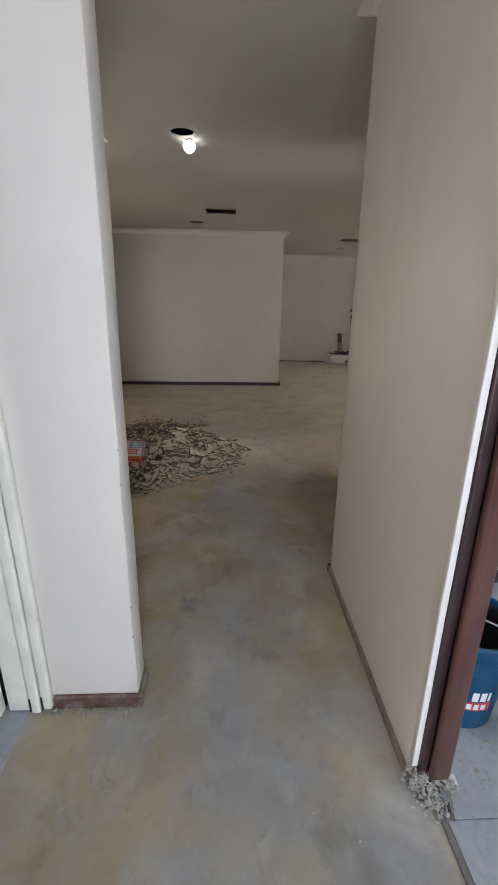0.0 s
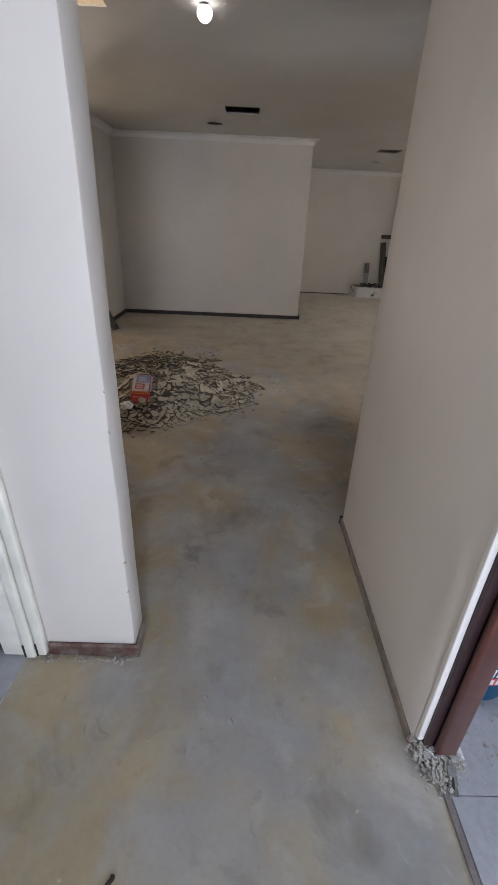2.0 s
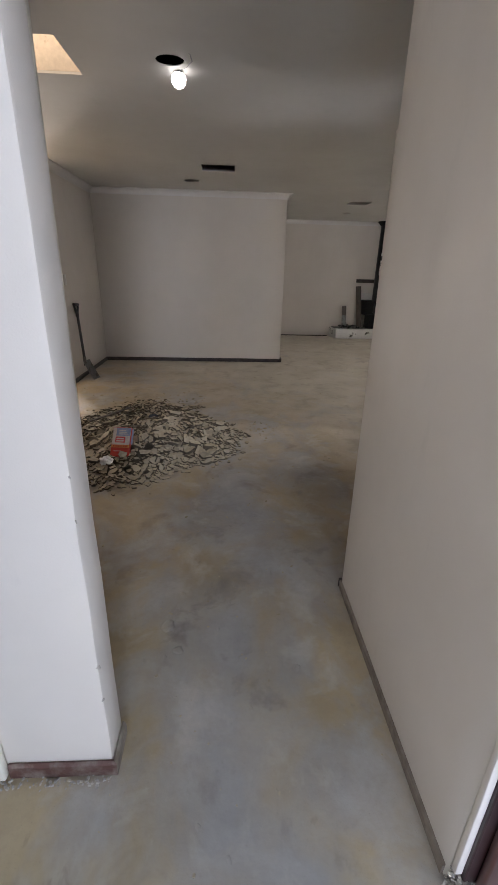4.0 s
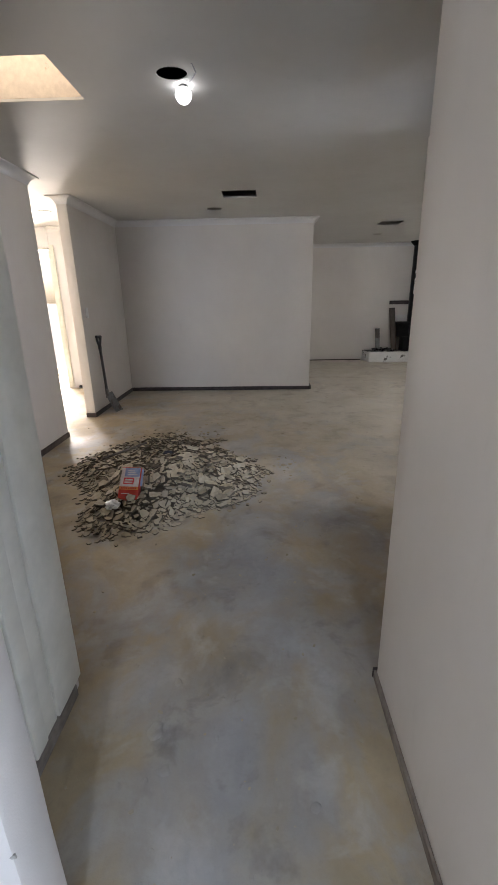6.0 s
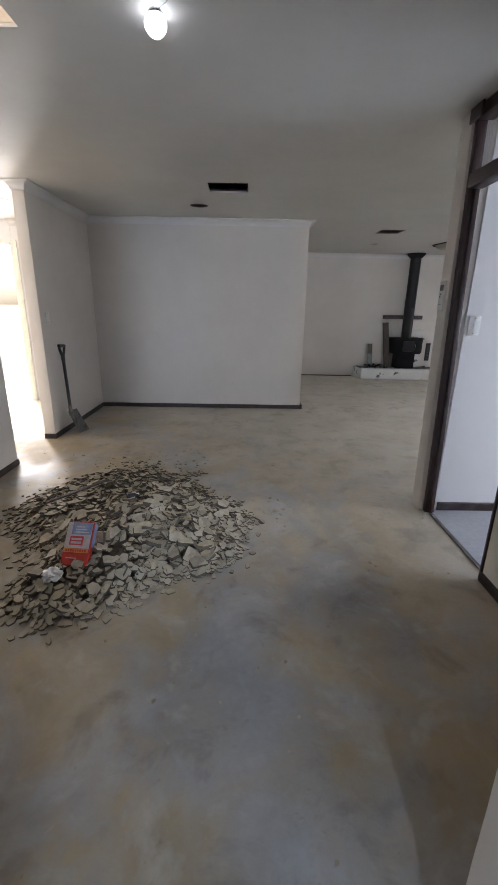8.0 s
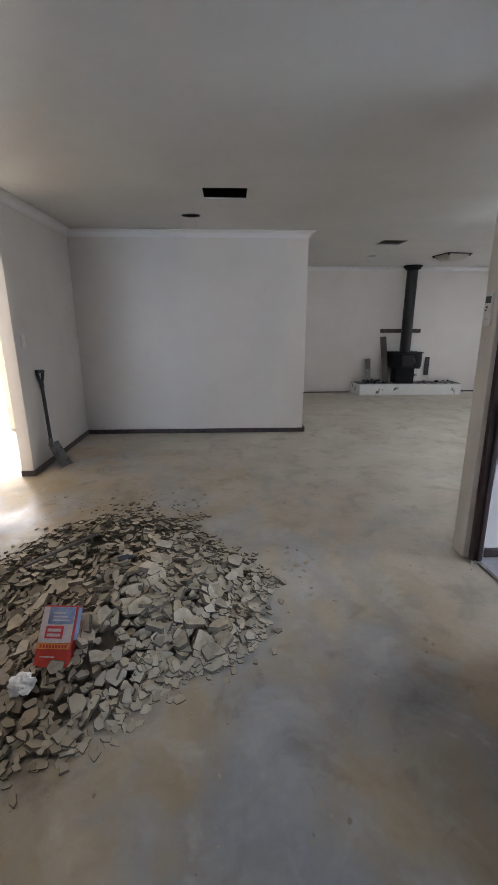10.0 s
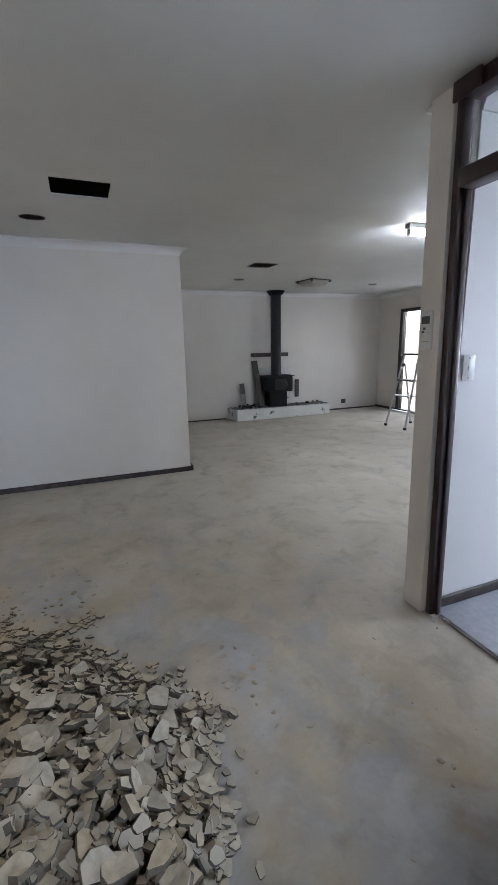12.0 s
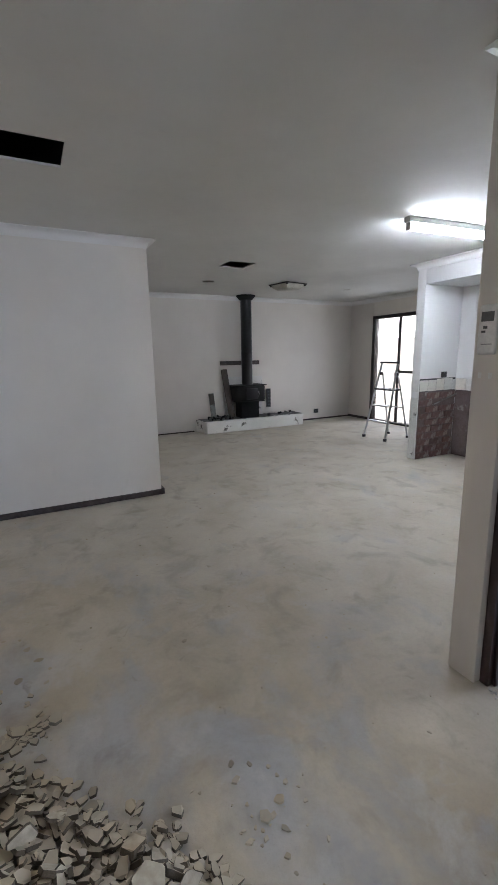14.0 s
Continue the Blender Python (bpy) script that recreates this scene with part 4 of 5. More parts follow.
def door_stop():
    d = thing("door_stop", pose(-2.80, 7.555, 0.0), "small dark rubber door stop on the hall floor", "door stop")
    part("base", lathe([(0.028, 0.0), (0.03, 0.004), (0.026, 0.012)], 16), STEEL, d, "worn steel base", True)
    part("buffer", lathe([(0.022, 0.0125), (0.024, 0.03), (0.021, 0.045), (0.012, 0.05)], 16), BLACK, d, "black rubber buffer", True)


door_stop()


# ---- shovel against the stub wall ----
def shovel():
    s = thing("shovel", pose(-1.67, 6.03, 0.0), "square steel shovel with a black D-handle leaning on the wall", "shovel")
    a, top = Vector((-0.113, -0.018, 0.235)), Vector((-0.172, 0.075, 0.935))
    d = (top - a).normalized()
    c = top - d * 0.135
    part("shaft", tube([a - d * 0.03, a.lerp(c, 0.5), c], 0.0165, 12), BLACK, s, "black fibre shaft", True)
    side = Vector((0.12, 0.98, -0.08)).normalized()
    grip = bmesh.new()
    lathe_core = [c - d * 0.02, c + d * 0.03, c + d * 0.05]
    tube(lathe_core, 0.021, 10, grip)
    for sg in (1, -1):
        tube([c + d * 0.02, c + d * 0.05 + side * 0.024 * sg, top - d * 0.02 + side * 0.048 * sg, top + side * 0.048 * sg], 0.0145, 10, grip)
    tube([top - side * 0.055, top, top + side * 0.055], 0.018, 10, grip)
    part("handle", grip, BLACK, s, "black plastic D-grip", True)
    foot = Vector((0.0, 0.0, 0.004))
    shaft_d = d
    d = (a - foot).normalized()
    # blade: a shallow dished plate with turned-up sides
    b = bmesh.new()
    nrm = d.cross(side).normalized()
    if nrm.x < 0:
        nrm = -nrm
    rows = []
    for i in range(9):
        k = i / 8
        row = []
        for j in range(9):
            u = (j / 8 - 0.5) * 2
            w = 0.104 * (1 - 0.08 * k ** 3)
            lift = 0.020 * abs(u) ** 3 + 0.016 * k * k
            row.append(b.verts.new(foot + d * (0.27 * k) + side * (u * w) + nrm * (lift - 0.008)))
        rows.append(row)
    for i in range(8):
        for j in range(8):
            b.faces.new((rows[i][j], rows[i][j + 1], rows[i + 1][j + 1], rows[i + 1][j]))
    bmesh.ops.solidify(b, geom=b.faces[:], thickness=0.003)
    part("blade", b, STEEL, s, "worn dusty steel blade", True)
    part("socket", tube([a - shaft_d * 0.05, a + shaft_d * 0.06], 0.0205, 12), STEEL, s, "", True)


shovel()


# ---- bucket and bottle in the laundry ----
def bucket():
    b = thing("bucket", pose(0.884, 1.272, 0.009) @ Matrix.Diagonal((0.98, 0.98, 1.04, 1)), "dark teal plastic bucket with white and red print", "bucket")
    prof = [(0.118, 0.0), (0.1245, 0.006), (0.1505, 0.335), (0.158, 0.338), (0.160, 0.350), (0.156, 0.358), (0.147, 0.356), (0.145, 0.34), (0.119, 0.012), (0.02, 0.010)]
    part("shell", lathe(prof, 44), BUCKET, b, "", True)
    part("rib", lathe([(0.1468, 0.290), (0.1520, 0.292), (0.1520, 0.299), (0.1475, 0.302), (0.1468, 0.290)], 44, closed=False), BUCKET, b, "", True)
    part("inside", lathe([(0.1435, 0.336), (0.1185, 0.0135), (0.02, 0.0125)], 44, closed=False), BLACK, b, "black inner surface", True)
    pts = [(-0.150, 0.05, 0.350), (-0.09, 0.035, 0.366), (-0.03, -0.005, 0.370), (0.03, -0.045, 0.370), (0.08, -0.088, 0.366), (0.118, -0.105, 0.352)]
    part("wire_handle", tube(pts, 0.0028, 8), ALU, b, "steel wire handle", True)
    part("handle_grip", tube([(-0.06, 0.015, 0.369), (-0.03, -0.005, 0.371), (0.012, -0.033, 0.371)], 0.009, 8), WHITE_PL, b, "white plastic grip", True)
    # print band: plain blocks on the curved side
    rnd = random.Random(3)

    def patch(a0, a1, z0, z1, material):
        pb = bmesh.new()
        n = 4
        lo = [pb.verts.new(((0.1255 + 0.079 * z0) * math.cos(radians(a0 + (a1 - a0) * i / n)), (0.1255 + 0.079 * z0) * math.sin(radians(a0 + (a1 - a0) * i / n)), z0)) for i in range(n + 1)]
        hi = [pb.verts.new(((0.1255 + 0.079 * z1) * math.cos(radians(a0 + (a1 - a0) * i / n)), (0.1255 + 0.079 * z1) * math.sin(radians(a0 + (a1 - a0) * i / n)), z1)) for i in range(n + 1)]
        for i in range(n):
            pb.faces.new((lo[i], lo[i + 1], hi[i + 1], hi[i]))
        part("print", pb, material, b)

    for k in range(7):
        patch(213 + k * 11.0, 213 + k * 11.0 + (4 if k % 3 == 0 else 8.5), 0.136, 0.174, PRINT_W)
    patch(213, 286, 0.092, 0.130, PRINT_R)
    for k in range(6):
        patch(222 + k * 10.0, 229 + k * 10.0, 0.099, 0.123, PRINT_W)
    for k, o in enumerate(q for q in b.children if q.name.startswith("print")):
        o.scale = (1.003 + (0.004 if k > 7 else 0.0),) * 2 + (1.0,)


def bottle():
    b = thing("cleaner_bottle", pose(1.018, 1.076, 0.009), "yellow plastic bottle with a blue cap and pale label", "bottle")
    part("body", lathe([(0.046, 0.0), (0.053, 0.006), (0.054, 0.05), (0.051, 0.14), (0.042, 0.20), (0.028, 0.235), (0.022, 0.242)], 24), YELLOW, b, "", True)
    part("label", lathe([(0.0546, 0.045), (0.0534, 0.10), (0.0518, 0.142)], 24, closed=False), PRINT_W, b, "pale printed label", True)
    part("label_band", lathe([(0.0500, 0.165), (0.0455, 0.190)], 24, closed=False), ORANGE, b, "orange label band", True)
    part("cap", lathe([(0.026, 0.2425), (0.027, 0.285), (0.023, 0.292)], 16), BLUE, b, "blue screw cap", True)


bucket()
bottle()


# ---- wall plates ----
def thermostat():
    t = thing("air_controller", pose(1.3805, 4.272, 1.362), "white wall controller with a grey display", "controller")
    part("body", box(-0.022, 0.001, -0.036, 0.036, 0.0, 0.178, 0.009, 3), WHITE_PL, t, "", True)
    part("display", box(-0.0235, -0.0222, -0.024, 0.024, 0.118, 0.152, 0.0005), GREY_PL, t, "grey display")
    part("button", box(-0.0235, -0.0222, -0.002, 0.014, 0.092, 0.102, 0.0005), GREY_PL, t)
    part("button", box(-0.0235, -0.0222, 0.004, 0.02, 0.078, 0.086, 0.0005), GREY_PL, t)
    part("print", box(-0.0228, -0.0222, -0.024, 0.018, 0.036, 0.039), PRINT_G, t)


def switch_plate(name, m, w, h, rockers, label):
    s = thing(name, m, label, "light switch")
    part("plate", box(-w / 2, w / 2, -0.009, 0.0005, 0, h, 0.003, 2), WHITE_PL, s, "", True)
    for x, z in rockers:
        part("rocker", box(x - 0.007, x + 0.007, -0.0125, -0.0092, z - 0.011, z + 0.011, 0.001), WHITE_PL, s, "small white rocker")
    for z in (0.014, h - 0.014):
        part("screw", box(-0.004, 0.004, -0.0105, -0.0092, z - 0.003, z + 0.003), PRINT_G, s)


thermostat()
switch_plate("light_switch", pose(1.3840, 4.272, 1.226, 0, 0, -90), 0.078, 0.118, [(-0.02, 0.06), (0.02, 0.06)], "white switch plate under the wall controller")
switch_plate("light_switch", pose(1.552, 4.189, 1.215), 0.075, 0.12, [(0, 0.06)], "white switch plate on the glossy white wall")
switch_plate("light_switch", pose(-1.8625, 5.90, 1.17, 0, 0, 90), 0.07, 0.115, [(0, 0.06)], "pale switch plate on the wall stub")
switch_plate("light_switch", pose(4.60, 6.984, 1.04), 0.10, 0.075, [], "black socket above the broken tile strip")
bpy.data.objects["light_switch.003"].name = "wall_socket"
for o in bpy.data.objects:
    if o.parent and o.parent.name == "wall_socket.001" and o.name.startswith("plate"):
        o.data.materials[0] = BLACK


# ---- cereal box on the heap ----
def cereal_box():
    c = thing("cereal_box", Matrix.Translation((-0.729, 3.352, 0.0875)) @ Matrix.Rotation(radians(-4.2), 4, "Z") @ Matrix.Rotation(radians(49), 4, "X"), "crushed red and blue cereal box propped on the rubble", "cereal box")
    w, l, h = 0.138, 0.228, 0.045
    b = box(-w / 2, w / 2, 0, l, -h, 0, 0.003, 2)
    bmesh.ops.subdivide_edges(b, edges=b.edges[:], cuts=2, use_grid_fill=True)
    for v in b.verts:
        v.co += noise.noise_vector(v.co * 16) * 0.003
    part("carton", b, RED, c, "red card carton, dented")
    z = 0.0045
    part("top_panel", box(-w / 2 + 0.003, w / 2 - 0.003, 0.088, 0.222, z, z + 0.0012), CARD_PALE, c, "pale printed picture")
    part("blue_panel", box(-0.040, w / 2 - 0.004, 0.158, 0.221, z + 0.0016, z + 0.0028), BLUE, c, "blue printed panel")
    part("side_panel", box(w / 2 + 0.0035, w / 2 + 0.0047, 0.10, 0.222, -h + 0.004, -0.004), BLUE, c, "blue side of the carton")
    part("brand_panel", box(-0.042, 0.030, 0.104, 0.150, z + 0.0016, z + 0.0028), PRINT_R, c, "red printed square")
    for k in (0, 1):
        part("print_bar", box(-0.034, 0.021, 0.111 + 0.018 * k, 0.122 + 0.018 * k, z + 0.0032, z + 0.0042), CARD_PALE, c)
    for k in range(3):
        part("print_bar", box(-0.02, 0.05 - 0.012 * k, 0.168 + 0.014 * k, 0.174 + 0.014 * k, z + 0.0032, z + 0.0042), CARD_PALE, c)
    part("orange_band", box(-w / 2 + 0.003, w / 2 - 0.003, 0.066, 0.086, z, z + 0.0012), ORANGE, c, "orange printed band")
    for k in range(9):
        part("print_bar", box(-0.054 + 0.0125 * k, -0.0455 + 0.0125 * k, 0.070, 0.082, z + 0.0016, z + 0.0024), RED, c)
    part("print_bar", box(-0.046, 0.012, 0.036, 0.040, z, z + 0.0012), CARD_PALE, c)


cereal_box()


def crumpled(name, m, r, material, label, category, seed):
    """A crushed ball of thin sheet."""
    b = bmesh.new()
    bmesh.ops.create_icosphere(b, subdivisions=3, radius=r)
    for v in b.verts:
        k = 1 + 0.45 * noise.noise(v.co * (2.2 / r) + Vector((seed, 0, 0)))
        v.co = Vector((v.co.x * k, v.co.y * k, v.co.z * k * 0.7))
    ob = part(name, b, material)
    ob.matrix_basis = m
    return tagged(ob, label, category)


crumpled("crumpled_bag", pose(-0.805, 3.285, 0.082), 0.044, WHITE_PL, "crumpled white plastic bag on the rubble", "plastic bag", 4)
crumpled("paper_scrap", pose(-1.127, 3.729, 0.026), 0.018, PRINT_W, "small white paper scrap on the slab", "paper", 9)


def twig(name, m, length, label):
    """A short bent splinter with a frayed end."""
    t = thing(name, m, label, "splinter")
    part("stem", tube([(-length / 2, 0, 0.006), (-length / 6, length * 0.05, 0.008), (length / 5, -length * 0.04, 0.007), (length / 2, length * 0.1, 0.006)], 0.0055, 8), SKIRT, t, "dark splintered wood", True)
    part("frayed_end", tube([(length * 0.32, 0.0, 0.007), (length * 0.5, -length * 0.12, 0.006)], 0.004, 6), SKIRT, t, "dark splintered wood", True)


twig("wood_splinter", pose(-0.985, 2.815, 0, 0, 0, -48), 0.075, "dark wood splinter lying on the slab")
twig("wood_splinter", pose(-0.183, 0.72, 0, 0, 0, 62), 0.024, "tiny dark wood splinter lying on the slab")


# ---- the heap of broken screed ----
HEAP = Vector((-0.48, 3.87))


def heap_radius(a):
    """Reach of the heap in a direction (radians from +x)."""
    r = 0.80 - 0.124 * math.cos(a) + 0.107 * math.sin(a) - 0.057 * math.cos(2 * a) - 0.073 * math.sin(2 * a) + 0.064 * math.cos(3 * a)
    r += -0.023 * math.sin(4 * a) - 0.026 * math.cos(5 * a) + 0.026 * math.sin(5 * a)
    d = math.atan2(math.sin(a + 0.75), math.cos(a + 0.75))
    r -= 0.07 * math.exp(-(d / 0.5) ** 2)
    d = math.atan2(math.sin(a + 1.95), math.cos(a + 1.95))
    r += 0.09 * math.exp(-(d / 0.28) ** 2)
    d = math.atan2(math.sin(a - 1.3), math.cos(a - 1.3))
    r -= 0.08 * math.exp(-(d / 0.45) ** 2)
    return r + 0.08 * noise.noise(Vector((math.cos(a) * 4.4, math.sin(a) * 4.4, 1.7)))


def heap_height(x, y):
    dx, dy = x - HEAP.x, y - HEAP.y
    r = math.hypot(dx, dy) / heap_radius(math.atan2(dy, dx))
    if r >= 1.08:
        return 0.0
    k = max(0.0, 1 - r / 1.08)
    return 0.225 * k ** 1.0 * (1 - 0.22 * k) + 0.022 * noise.noise(Vector((x * 4.2, y * 4.2, 0.5))) * min(1, k * 4)


def rubble_heap():
    h = thing("rubble_heap", pose(0, 0, 0), "knee-low heap of broken grey screed shards on the slab", "rubble heap")
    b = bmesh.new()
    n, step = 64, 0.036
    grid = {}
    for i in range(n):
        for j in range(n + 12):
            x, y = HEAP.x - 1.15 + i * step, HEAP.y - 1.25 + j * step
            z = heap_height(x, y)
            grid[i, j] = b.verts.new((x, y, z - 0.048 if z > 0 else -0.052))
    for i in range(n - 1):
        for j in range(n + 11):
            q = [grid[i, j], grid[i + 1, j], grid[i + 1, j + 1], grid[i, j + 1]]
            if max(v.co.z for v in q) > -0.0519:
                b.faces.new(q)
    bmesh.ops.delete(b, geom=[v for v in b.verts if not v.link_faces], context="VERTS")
    tagged(part("dust_bed", b, FINES_SHADE, h, "dust and fines under the shards, darkened as gap shade", True), kind="stuff")
    rnd = random.Random(21)
    shapes = []
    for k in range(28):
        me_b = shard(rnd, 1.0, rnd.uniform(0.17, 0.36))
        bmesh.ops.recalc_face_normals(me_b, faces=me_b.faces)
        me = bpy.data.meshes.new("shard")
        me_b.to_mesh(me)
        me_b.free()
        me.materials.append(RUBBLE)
        me.materials.append(SHARD_SIDE_SHADE)
        # tops and undersides plain, sides in the darker shade colour
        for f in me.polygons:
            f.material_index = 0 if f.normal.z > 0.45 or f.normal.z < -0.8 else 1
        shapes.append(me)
    spots = []
    for k in range(3600):
        a, rr = rnd.uniform(0, 2 * math.pi), math.sqrt(rnd.random())
        if k > 2950:
            rr = rnd.uniform(0.90, 1.0 + 0.16 * rnd.random() ** 2)
        reach = heap_radius(a) * rr
        x, y = HEAP.x + reach * math.cos(a), HEAP.y + reach * math.sin(a)
        size = min(0.060, 0.0150 * math.exp(abs(rnd.gauss(0, 0.62))) + 0.003)
        if rr > 0.94:
            size = min(size, 0.024)
        if y > 4.25 or x < -1.0:
            size = min(size, 0.040)
        if y < 3.42 and x > -0.55:
            size = min(size, 0.034)
        if y < 3.28:
            size = min(size, 0.036)
        spots.append((size, x, y))
    # a low ridge of flakes behind the heap and a few strays
    for k in range(170):
        u = rnd.random()
        spots.append((rnd.uniform(0.008, 0.029), -0.60 + 0.40 * u + rnd.gauss(0, 0.02), 4.66 + 0.18 * math.sqrt(u) + rnd.gauss(0, 0.022)))
    for k in range(90):
        spots.append((rnd.uniform(0.006, 0.022), rnd.gauss(-0.78, 0.16), rnd.gauss(4.98, 0.07)))
    spots.sort(reverse=True)
    rest_v, rest_f, rest_m = [], [], []
    for k, (size, x, y) in enumerate(spots):
        z = heap_height(x, y)
        e = 0.03
        nrm = Vector((heap_height(x - e, y) - heap_height(x + e, y), heap_height(x, y - e) - heap_height(x, y + e), 2 * e)).normalized()
        tilt = 30 if z > 0.03 else 10
        if rnd.random() < 0.1 and z > 0.05:
            tilt = 65
        m = nrm.to_track_quat("Z", "Y").to_matrix().to_4x4() @ pose(0, 0, 0, rnd.gauss(0, tilt * 0.5), rnd.gauss(0, tilt * 0.5), rnd.uniform(0, 360))
        sunk = 0.012 if y < 3.36 and x > -0.55 else 0.0
        m.translation = (x, y, max(z - 0.012 + rnd.uniform(-0.022, 0.016) + size * 0.30 - sunk, size * 0.17 - sunk * 0.4))
        m = m @ Matrix.Diagonal((size, size, size * (1.1 if size > 0.03 else 1.5), 1))
        me = shapes[rnd.randrange(28)]
        if k < 290:
            ob = new("shard", me)
            ob.parent = h
            ob.matrix_basis = m
        else:
            n0 = len(rest_v)
            rest_v += [tuple(m @ v.co) for v in me.vertices]
            rest_f += [tuple(n0 + i for i in f.vertices) for f in me.polygons]
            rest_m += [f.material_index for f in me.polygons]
    # a few plates that stand out
    for x, y, dz, r, rx, ry, rz in ((-0.40, 4.16, 0.03, 0.058, 14, 6, 20), (-0.24, 4.10, 0.03, 0.052, -6, 8, 70), (-0.28, 4.36, 0.035, 0.05, 60, 4, 8), (-0.43, 3.62, 0.035, 0.066, 30, -10, 40), (-0.62, 3.42, 0.03, 0.055, 35, 10, 130), (-0.70, 3.335, 0.03, 0.034, 62, 0, 20)):
        ob = new("shard", shapes[int(r * 1000) % 28])
        ob.parent = h
        ob.matrix_basis = pose(x, y, heap_height(x, y) + dz, rx, ry, rz) @ Matrix.Diagonal((r, r, r * 0.8, 1))
    part("dark_shard", shard(rnd, 0.04, 0.012), SLATE, h, "dark blue-grey shard").matrix_basis = pose(-0.575, 3.965, heap_height(-0.575, 3.965) + 0.035, 38, 10, 15)
    me = bpy.data.meshes.new("small_shards")
    me.from_pydata(rest_v, [], rest_f)
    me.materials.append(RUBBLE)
    me.materials.append(SHARD_SIDE_SHADE)
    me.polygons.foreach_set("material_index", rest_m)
    ob = new("shard_rubble", me)
    ob.parent = h
    tagged(ob, "small broken screed shards", kind="stuff")


rubble_heap()
st = thing("timber_offcut", pose(-0.98, 4.14, 0.15, 0, -8, 38), "thin dusty timber offcut lying on the heap", "offcut")
part("strip", box(-0.2, 0.2, -0.012, 0.012, -0.006, 0.006, 0.002), OLD_WOOD, st)


# ---- crumbs and flakes over the slab ----
def floor_debris():
    rnd = random.Random(5)
    vs, fs = [], []

    def flake(x, y, r, z=0.0, thick=0.35):
        b = shard(rnd, r, r * thick)
        b.transform(pose(x, y, z + r * thick * 0.5 + 0.0005, rnd.gauss(0, 7), rnd.gauss(0, 7), rnd.uniform(0, 360)))
        n0 = len(vs)
        vs.extend(tuple(v.co) for v in b.verts)
        b.verts.index_update()
        fs.extend(tuple(n0 + v.index for v in f.verts) for f in b.faces)
        b.free()

    for x, y, r in ((0.511, 3.827, 0.016), (0.859, 3.537, 0.015), (0.88, 3.50, 0.009), (0.83, 3.46, 0.008), (0.425, 4.181, 0.02), (0.40, 4.10, 0.015), (0.36, 4.16, 0.022), (0.47, 4.22, 0.014), (0.33, 4.30, 0.02), (0.29, 4.12, 0.018)):
        flake(x, y, r)
    for k in range(32):
        flake(rnd.gauss(0.33, 0.10), rnd.gauss(4.12, 0.16), rnd.uniform(0.004, 0.013))
    for k in range(70):
        flake(rnd.gauss(-0.70, 0.35), rnd.gauss(5.12, 0.20), rnd.uniform(0.005, 0.02), thick=0.25)
    for k in range(240):
        flake(rnd.uniform(-1.7, 1.3), rnd.uniform(2.2, 7.2), rnd.uniform(0.002, 0.009))
    for k in range(70):
        flake(rnd.uniform(1.0, 5.5), rnd.uniform(4.6, 9.8), rnd.uniform(0.004, 0.012))
    for k in range(60):
        flake(rnd.uniform(-0.4, 0.58), rnd.uniform(0.5, 2.2), rnd.uniform(0.0015, 0.006))
    for k in range(34):
        flake(rnd.gauss(0.15, 0.22), rnd.uniform(1.55, 3.3), rnd.uniform(0.004, 0.013), thick=0.12)
    for k in range(70):
        flake(rnd.gauss(0.87, 0.08), rnd.gauss(1.03, 0.08), rnd.choice((0.002, 0.002, 0.003, 0.004, 0.006)), 0.009, 0.7)
    flake(0.83, 0.862, 0.010, 0.009, 0.8)
    me = bpy.data.meshes.new("floor_debris")
    me.from_pydata(vs, [], fs)
    me.materials.append(RUBBLE)
    tagged(new("floor_debris", me), "scattered screed flakes and crumbs on the slab", "debris", "", "stuff")
    # broken plaster at the feet of the frames
    vs.clear(), fs.clear()
    for k in range(420):
        flake(rnd.gauss(0.662, 0.024), rnd.gauss(0.952, 0.022), rnd.uniform(0.0015, 0.007), rnd.uniform(0, 0.022), 0.7)
    for k in range(240):
        flake(rnd.gauss(0.622, 0.011), rnd.gauss(0.996, 0.012), rnd.uniform(0.002, 0.007), rnd.uniform(0, 0.060), 0.8)
    for k in range(200):
        flake(rnd.uniform(0.63, 0.71), rnd.gauss(0.990, 0.010), rnd.uniform(0.002, 0.007), rnd.uniform(0, 0.048), 0.8)
    for k in range(90):
        flake(rnd.gauss(0.716, 0.012), rnd.gauss(0.972, 0.012), rnd.uniform(0.002, 0.008), 0.009 + rnd.uniform(0, 0.016), 0.8)
    for k in range(90):
        flake(rnd.uniform(-0.69, -0.25), rnd.gauss(1.262, 0.007), rnd.uniform(0.002, 0.007), rnd.uniform(0, 0.004), 0.7)
    for k in range(26):
        flake(rnd.gauss(1.45, 0.03), rnd.gauss(4.11, 0.03), rnd.uniform(0.004, 0.011), 0.004, 0.7)
    for k in range(90):
        flake(rnd.uniform(0.73, 1.05), rnd.uniform(0.75, 1.1), rnd.uniform(0.001, 0.003), 0.009, 0.7)
    me = bpy.data.meshes.new("plaster_crumbs")
    me.from_pydata(vs, [], fs)
    me.materials.append(PLASTER)
    tagged(new("plaster_crumbs", me), "crumbled plaster at the feet of the door frames", "debris", "", "stuff")
    b = thing("door_strike", pose(0.690, 0.925, 0.008, 18, 0, -12), "bent steel strike plate in the crumbled plaster", "strike plate")
    part("plate", box(-0.012, 0.012, -0.04, 0.04, 0.008, 0.0105, 0.001), STEEL, b)
    part("slot", box(-0.004, 0.004, -0.015, 0.012, 0.0108, 0.0112), BLACK, b)


floor_debris()


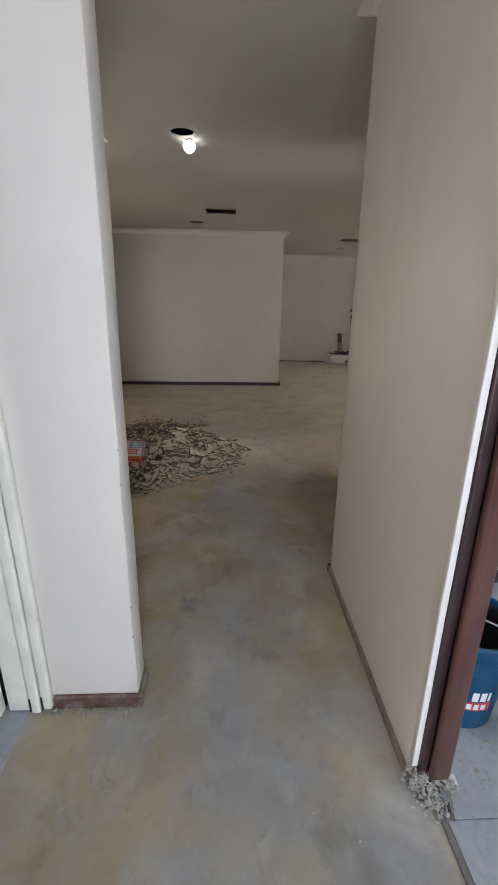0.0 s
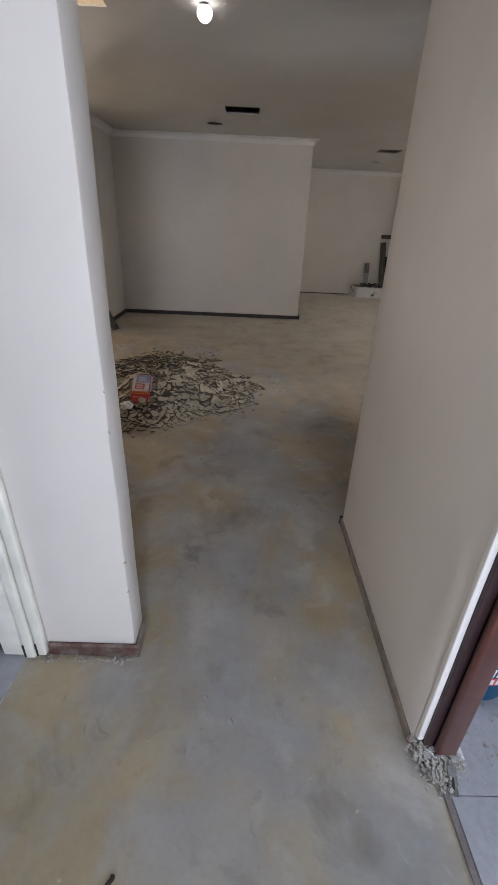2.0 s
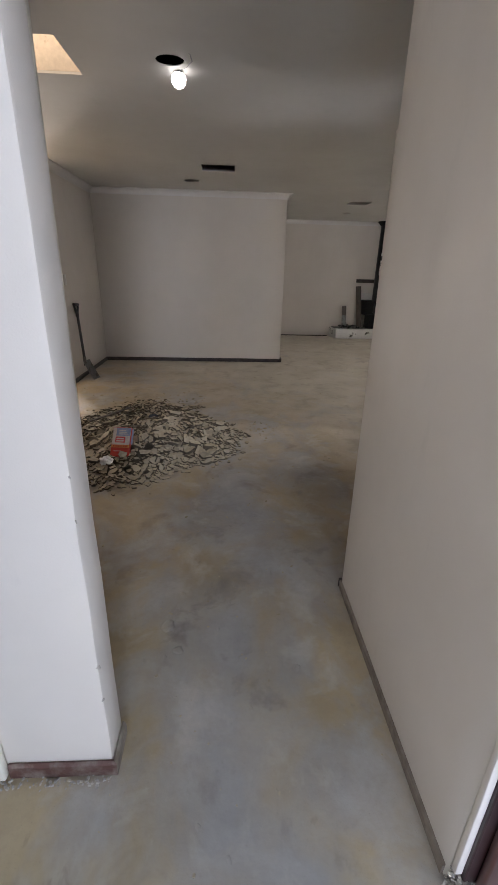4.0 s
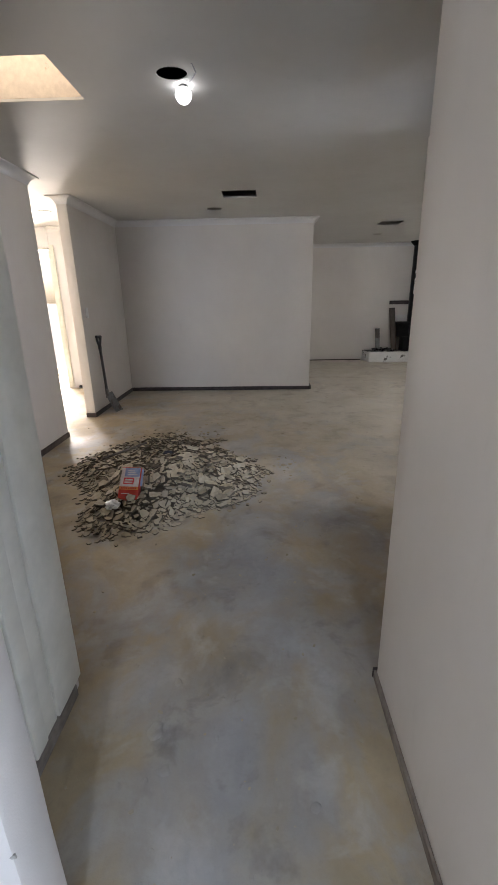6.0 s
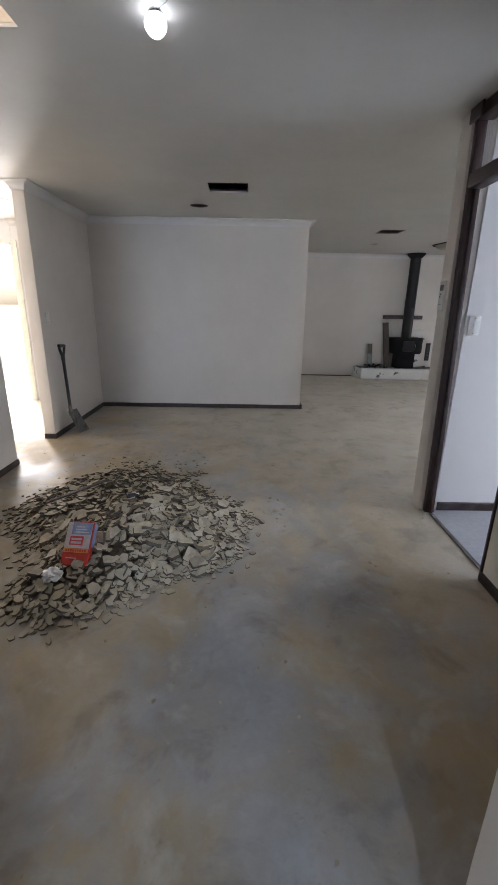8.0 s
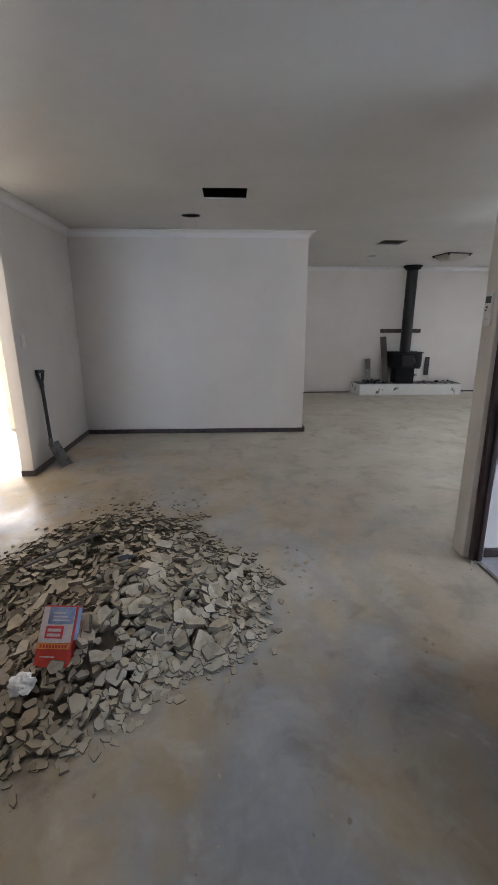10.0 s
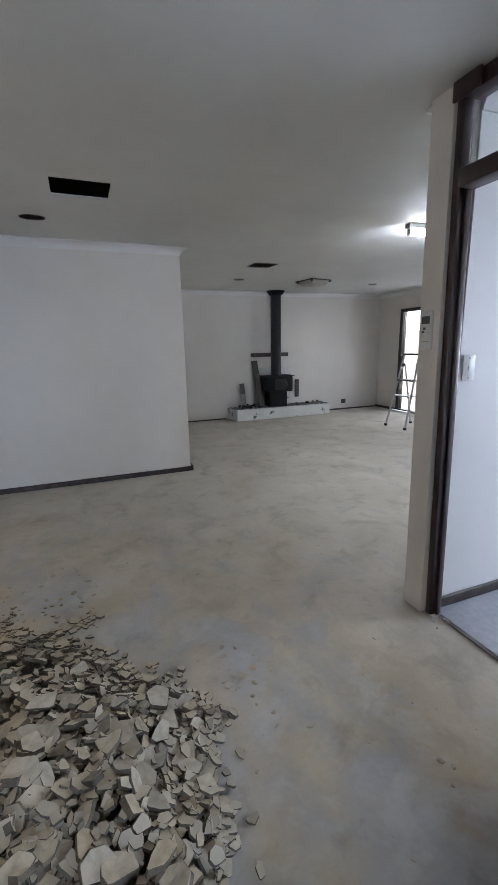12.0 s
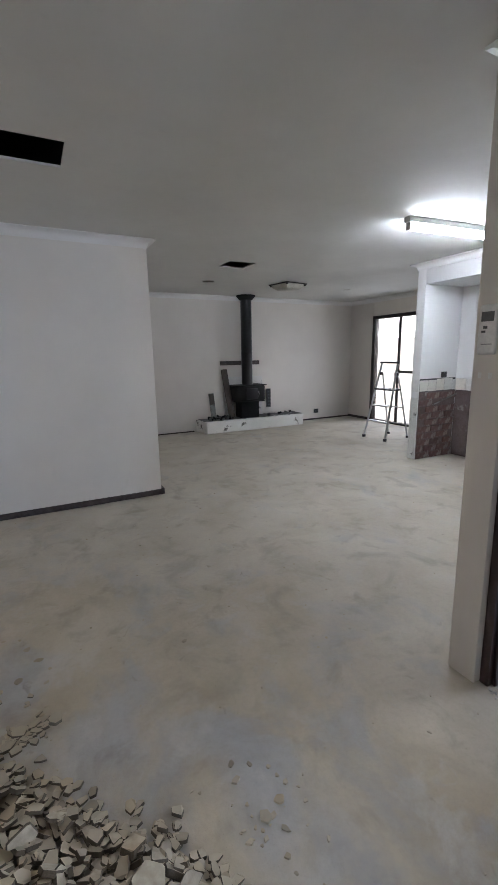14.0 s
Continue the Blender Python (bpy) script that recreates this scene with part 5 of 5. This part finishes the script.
def residue():
    """Low smeared lumps of old screed stuck to the slab."""
    rnd = random.Random(44)
    b = bmesh.new()
    spots = [(-0.131, 2.018, 0.03), (-0.173, 1.831, 0.055), (-0.119, 1.709, 0.034), (-0.318, 2.082, 0.026), (-0.438, 2.099, 0.028), (-0.081, 2.152, 0.016), (-0.030, 2.145, 0.018), (0.332, 1.621, 0.022)]
    spots += [(rnd.uniform(-0.25, 0.5), rnd.uniform(1.0, 3.0), rnd.uniform(0.005, 0.014)) for k in range(22)]
    for x, y, r in spots:
        r *= 0.55
        turn, long = rnd.uniform(0, math.pi), rnd.uniform(1.0, 1.9)
        rings = []
        for f, z in ((1.0, 0.0002), (0.8, 0.12), (0.45, 0.2)):
            ring_v = []
            for k in range(12):
                a = k * math.pi / 6
                q = f * r * (1 + 0.45 * noise.noise(Vector((math.cos(a) * 1.3 + x * 40, math.sin(a) * 1.3 + y * 40, f))))
                u, v = q * long * math.cos(a), q * math.sin(a)
                ring_v.append(b.verts.new((x + u * math.cos(turn) - v * math.sin(turn), y + u * math.sin(turn) + v * math.cos(turn), z * r + 0.0003)))
            rings.append(ring_v)
        for p, q in zip(rings, rings[1:]):
            for k in range(12):
                b.faces.new((p[k], p[(k + 1) % 12], q[(k + 1) % 12], q[k]))
        b.faces.new(rings[-1])
    tagged(part("screed_residue", b, FLOOR, None, "", True), "smeared lumps of old screed stuck to the slab", "debris", "", "stuff")


residue()


# ---- stripped kitchen recess: tiles and bricks ----
def kitchen_strip():
    wall_n = bpy.data.objects["wall_kitchen_nib"]
    part("mortar_bed", box(4.1720, 4.838, 6.976, 6.9845, 0.003, 0.872), BRICK_BED, wall_n, "rough mortar behind the bricks")
    part("plaster_post", box(4.1540, 4.16905, 6.995, 7.10, 0.004, 0.80, 0.006, 2), HEARTH_W, wall_n, "strip of white plaster left on the nib")
    part("conduit", tube([(4.40, 6.955, 0.70), (4.83, 6.955, 0.82)], 0.008, 8), STEEL, wall_n, "thin pipe across the bricks", True)
    rnd = random.Random(12)
    me = []
    for k in range(3):
        b = box(0, 0.226, -0.009, 0.0, 0, 0.074, 0.003, 1)
        for v in b.verts:
            v.co += noise.noise_vector(v.co * 30 + Vector((k * 7, 0, 0))) * 0.003
        m = bpy.data.meshes.new("brick")
        b.to_mesh(m)
        b.free()
        m.materials.append(BRICK)
        me.append(m)
    for row in range(10):
        x = 4.1750 - (0.118 if row % 2 else 0.0)
        while x < 4.835:
            lo, hi = max(x, 4.1750), min(x + 0.226, 4.835)
            if hi - lo > 0.04 and rnd.random() > 0.10:
                o = new("brick", me[rnd.randrange(3)])
                o.parent = wall_n
                o.matrix_basis = pose(lo, 6.976 - rnd.uniform(-0.008, 0.012), 0.006 + row * 0.086 + rnd.uniform(-0.003, 0.003), 0, rnd.uniform(-1.2, 1.2), rnd.uniform(-1.5, 1.5)) @ Matrix.Diagonal(((hi - lo) / 0.226, 1, 1, 1))
            x += 0.236
    tl = box(0, 0.146, -0.008, 0, 0, 0.146, 0.002, 1)
    m = bpy.data.meshes.new("tile")
    tl.to_mesh(m)
    tl.free()
    m.materials.append(TILE_WHITE)
    for k in range(5):
        o = new("tile", m)
        o.parent = wall_n
        w = 0.146 if k < 4 else 0.07
        o.matrix_basis = pose(4.1720 + k * 0.151, 6.984, 0.876 + rnd.uniform(0, 0.006)) @ Matrix.Diagonal((w / 0.146, 1, rnd.uniform(0.92, 1.05), 1))
    o = new("tile", m)
    o.parent = wall_n
    o.matrix_basis = pose(4.1690, 7.108, 0.878, 0, 0, -90) @ Matrix.Diagonal((0.8, 1, 1, 1))
    back = bpy.data.objects["wall_kitchen_back"]
    for k in range(7):
        o = new("tile", m)
        o.parent = back
        o.matrix_basis = pose(4.8395, 6.972 - k * 0.151, 0.876, 0, 0, -90)
    part("mortar_bed", box(4.830, 4.8392, 5.72, 6.966, 0.003, 0.872), BRICK_BED, back, "rough stripped render")
    part("grout_line", box(4.1720, 4.83, 6.9795, 6.9842, 0.868, 1.036), BLACK, wall_n, "dark adhesive behind the tiles")


kitchen_strip()


# ---- knocked plaster on the nib corner ----
nib = bpy.data.objects["wall_nib"]
chip_rnd = random.Random(17)
for z in (0.30, 0.86, 0.97, 0.42):
    b = shard(chip_rnd, chip_rnd.uniform(0.005, 0.009), 0.003)
    b.transform(pose(-0.2625 + 0.012 * z / H, 1.2925, z, 80, 35, chip_rnd.uniform(0, 360)))
    part("plaster_chip", b, PLASTER, nib, "chipped plaster showing pale")
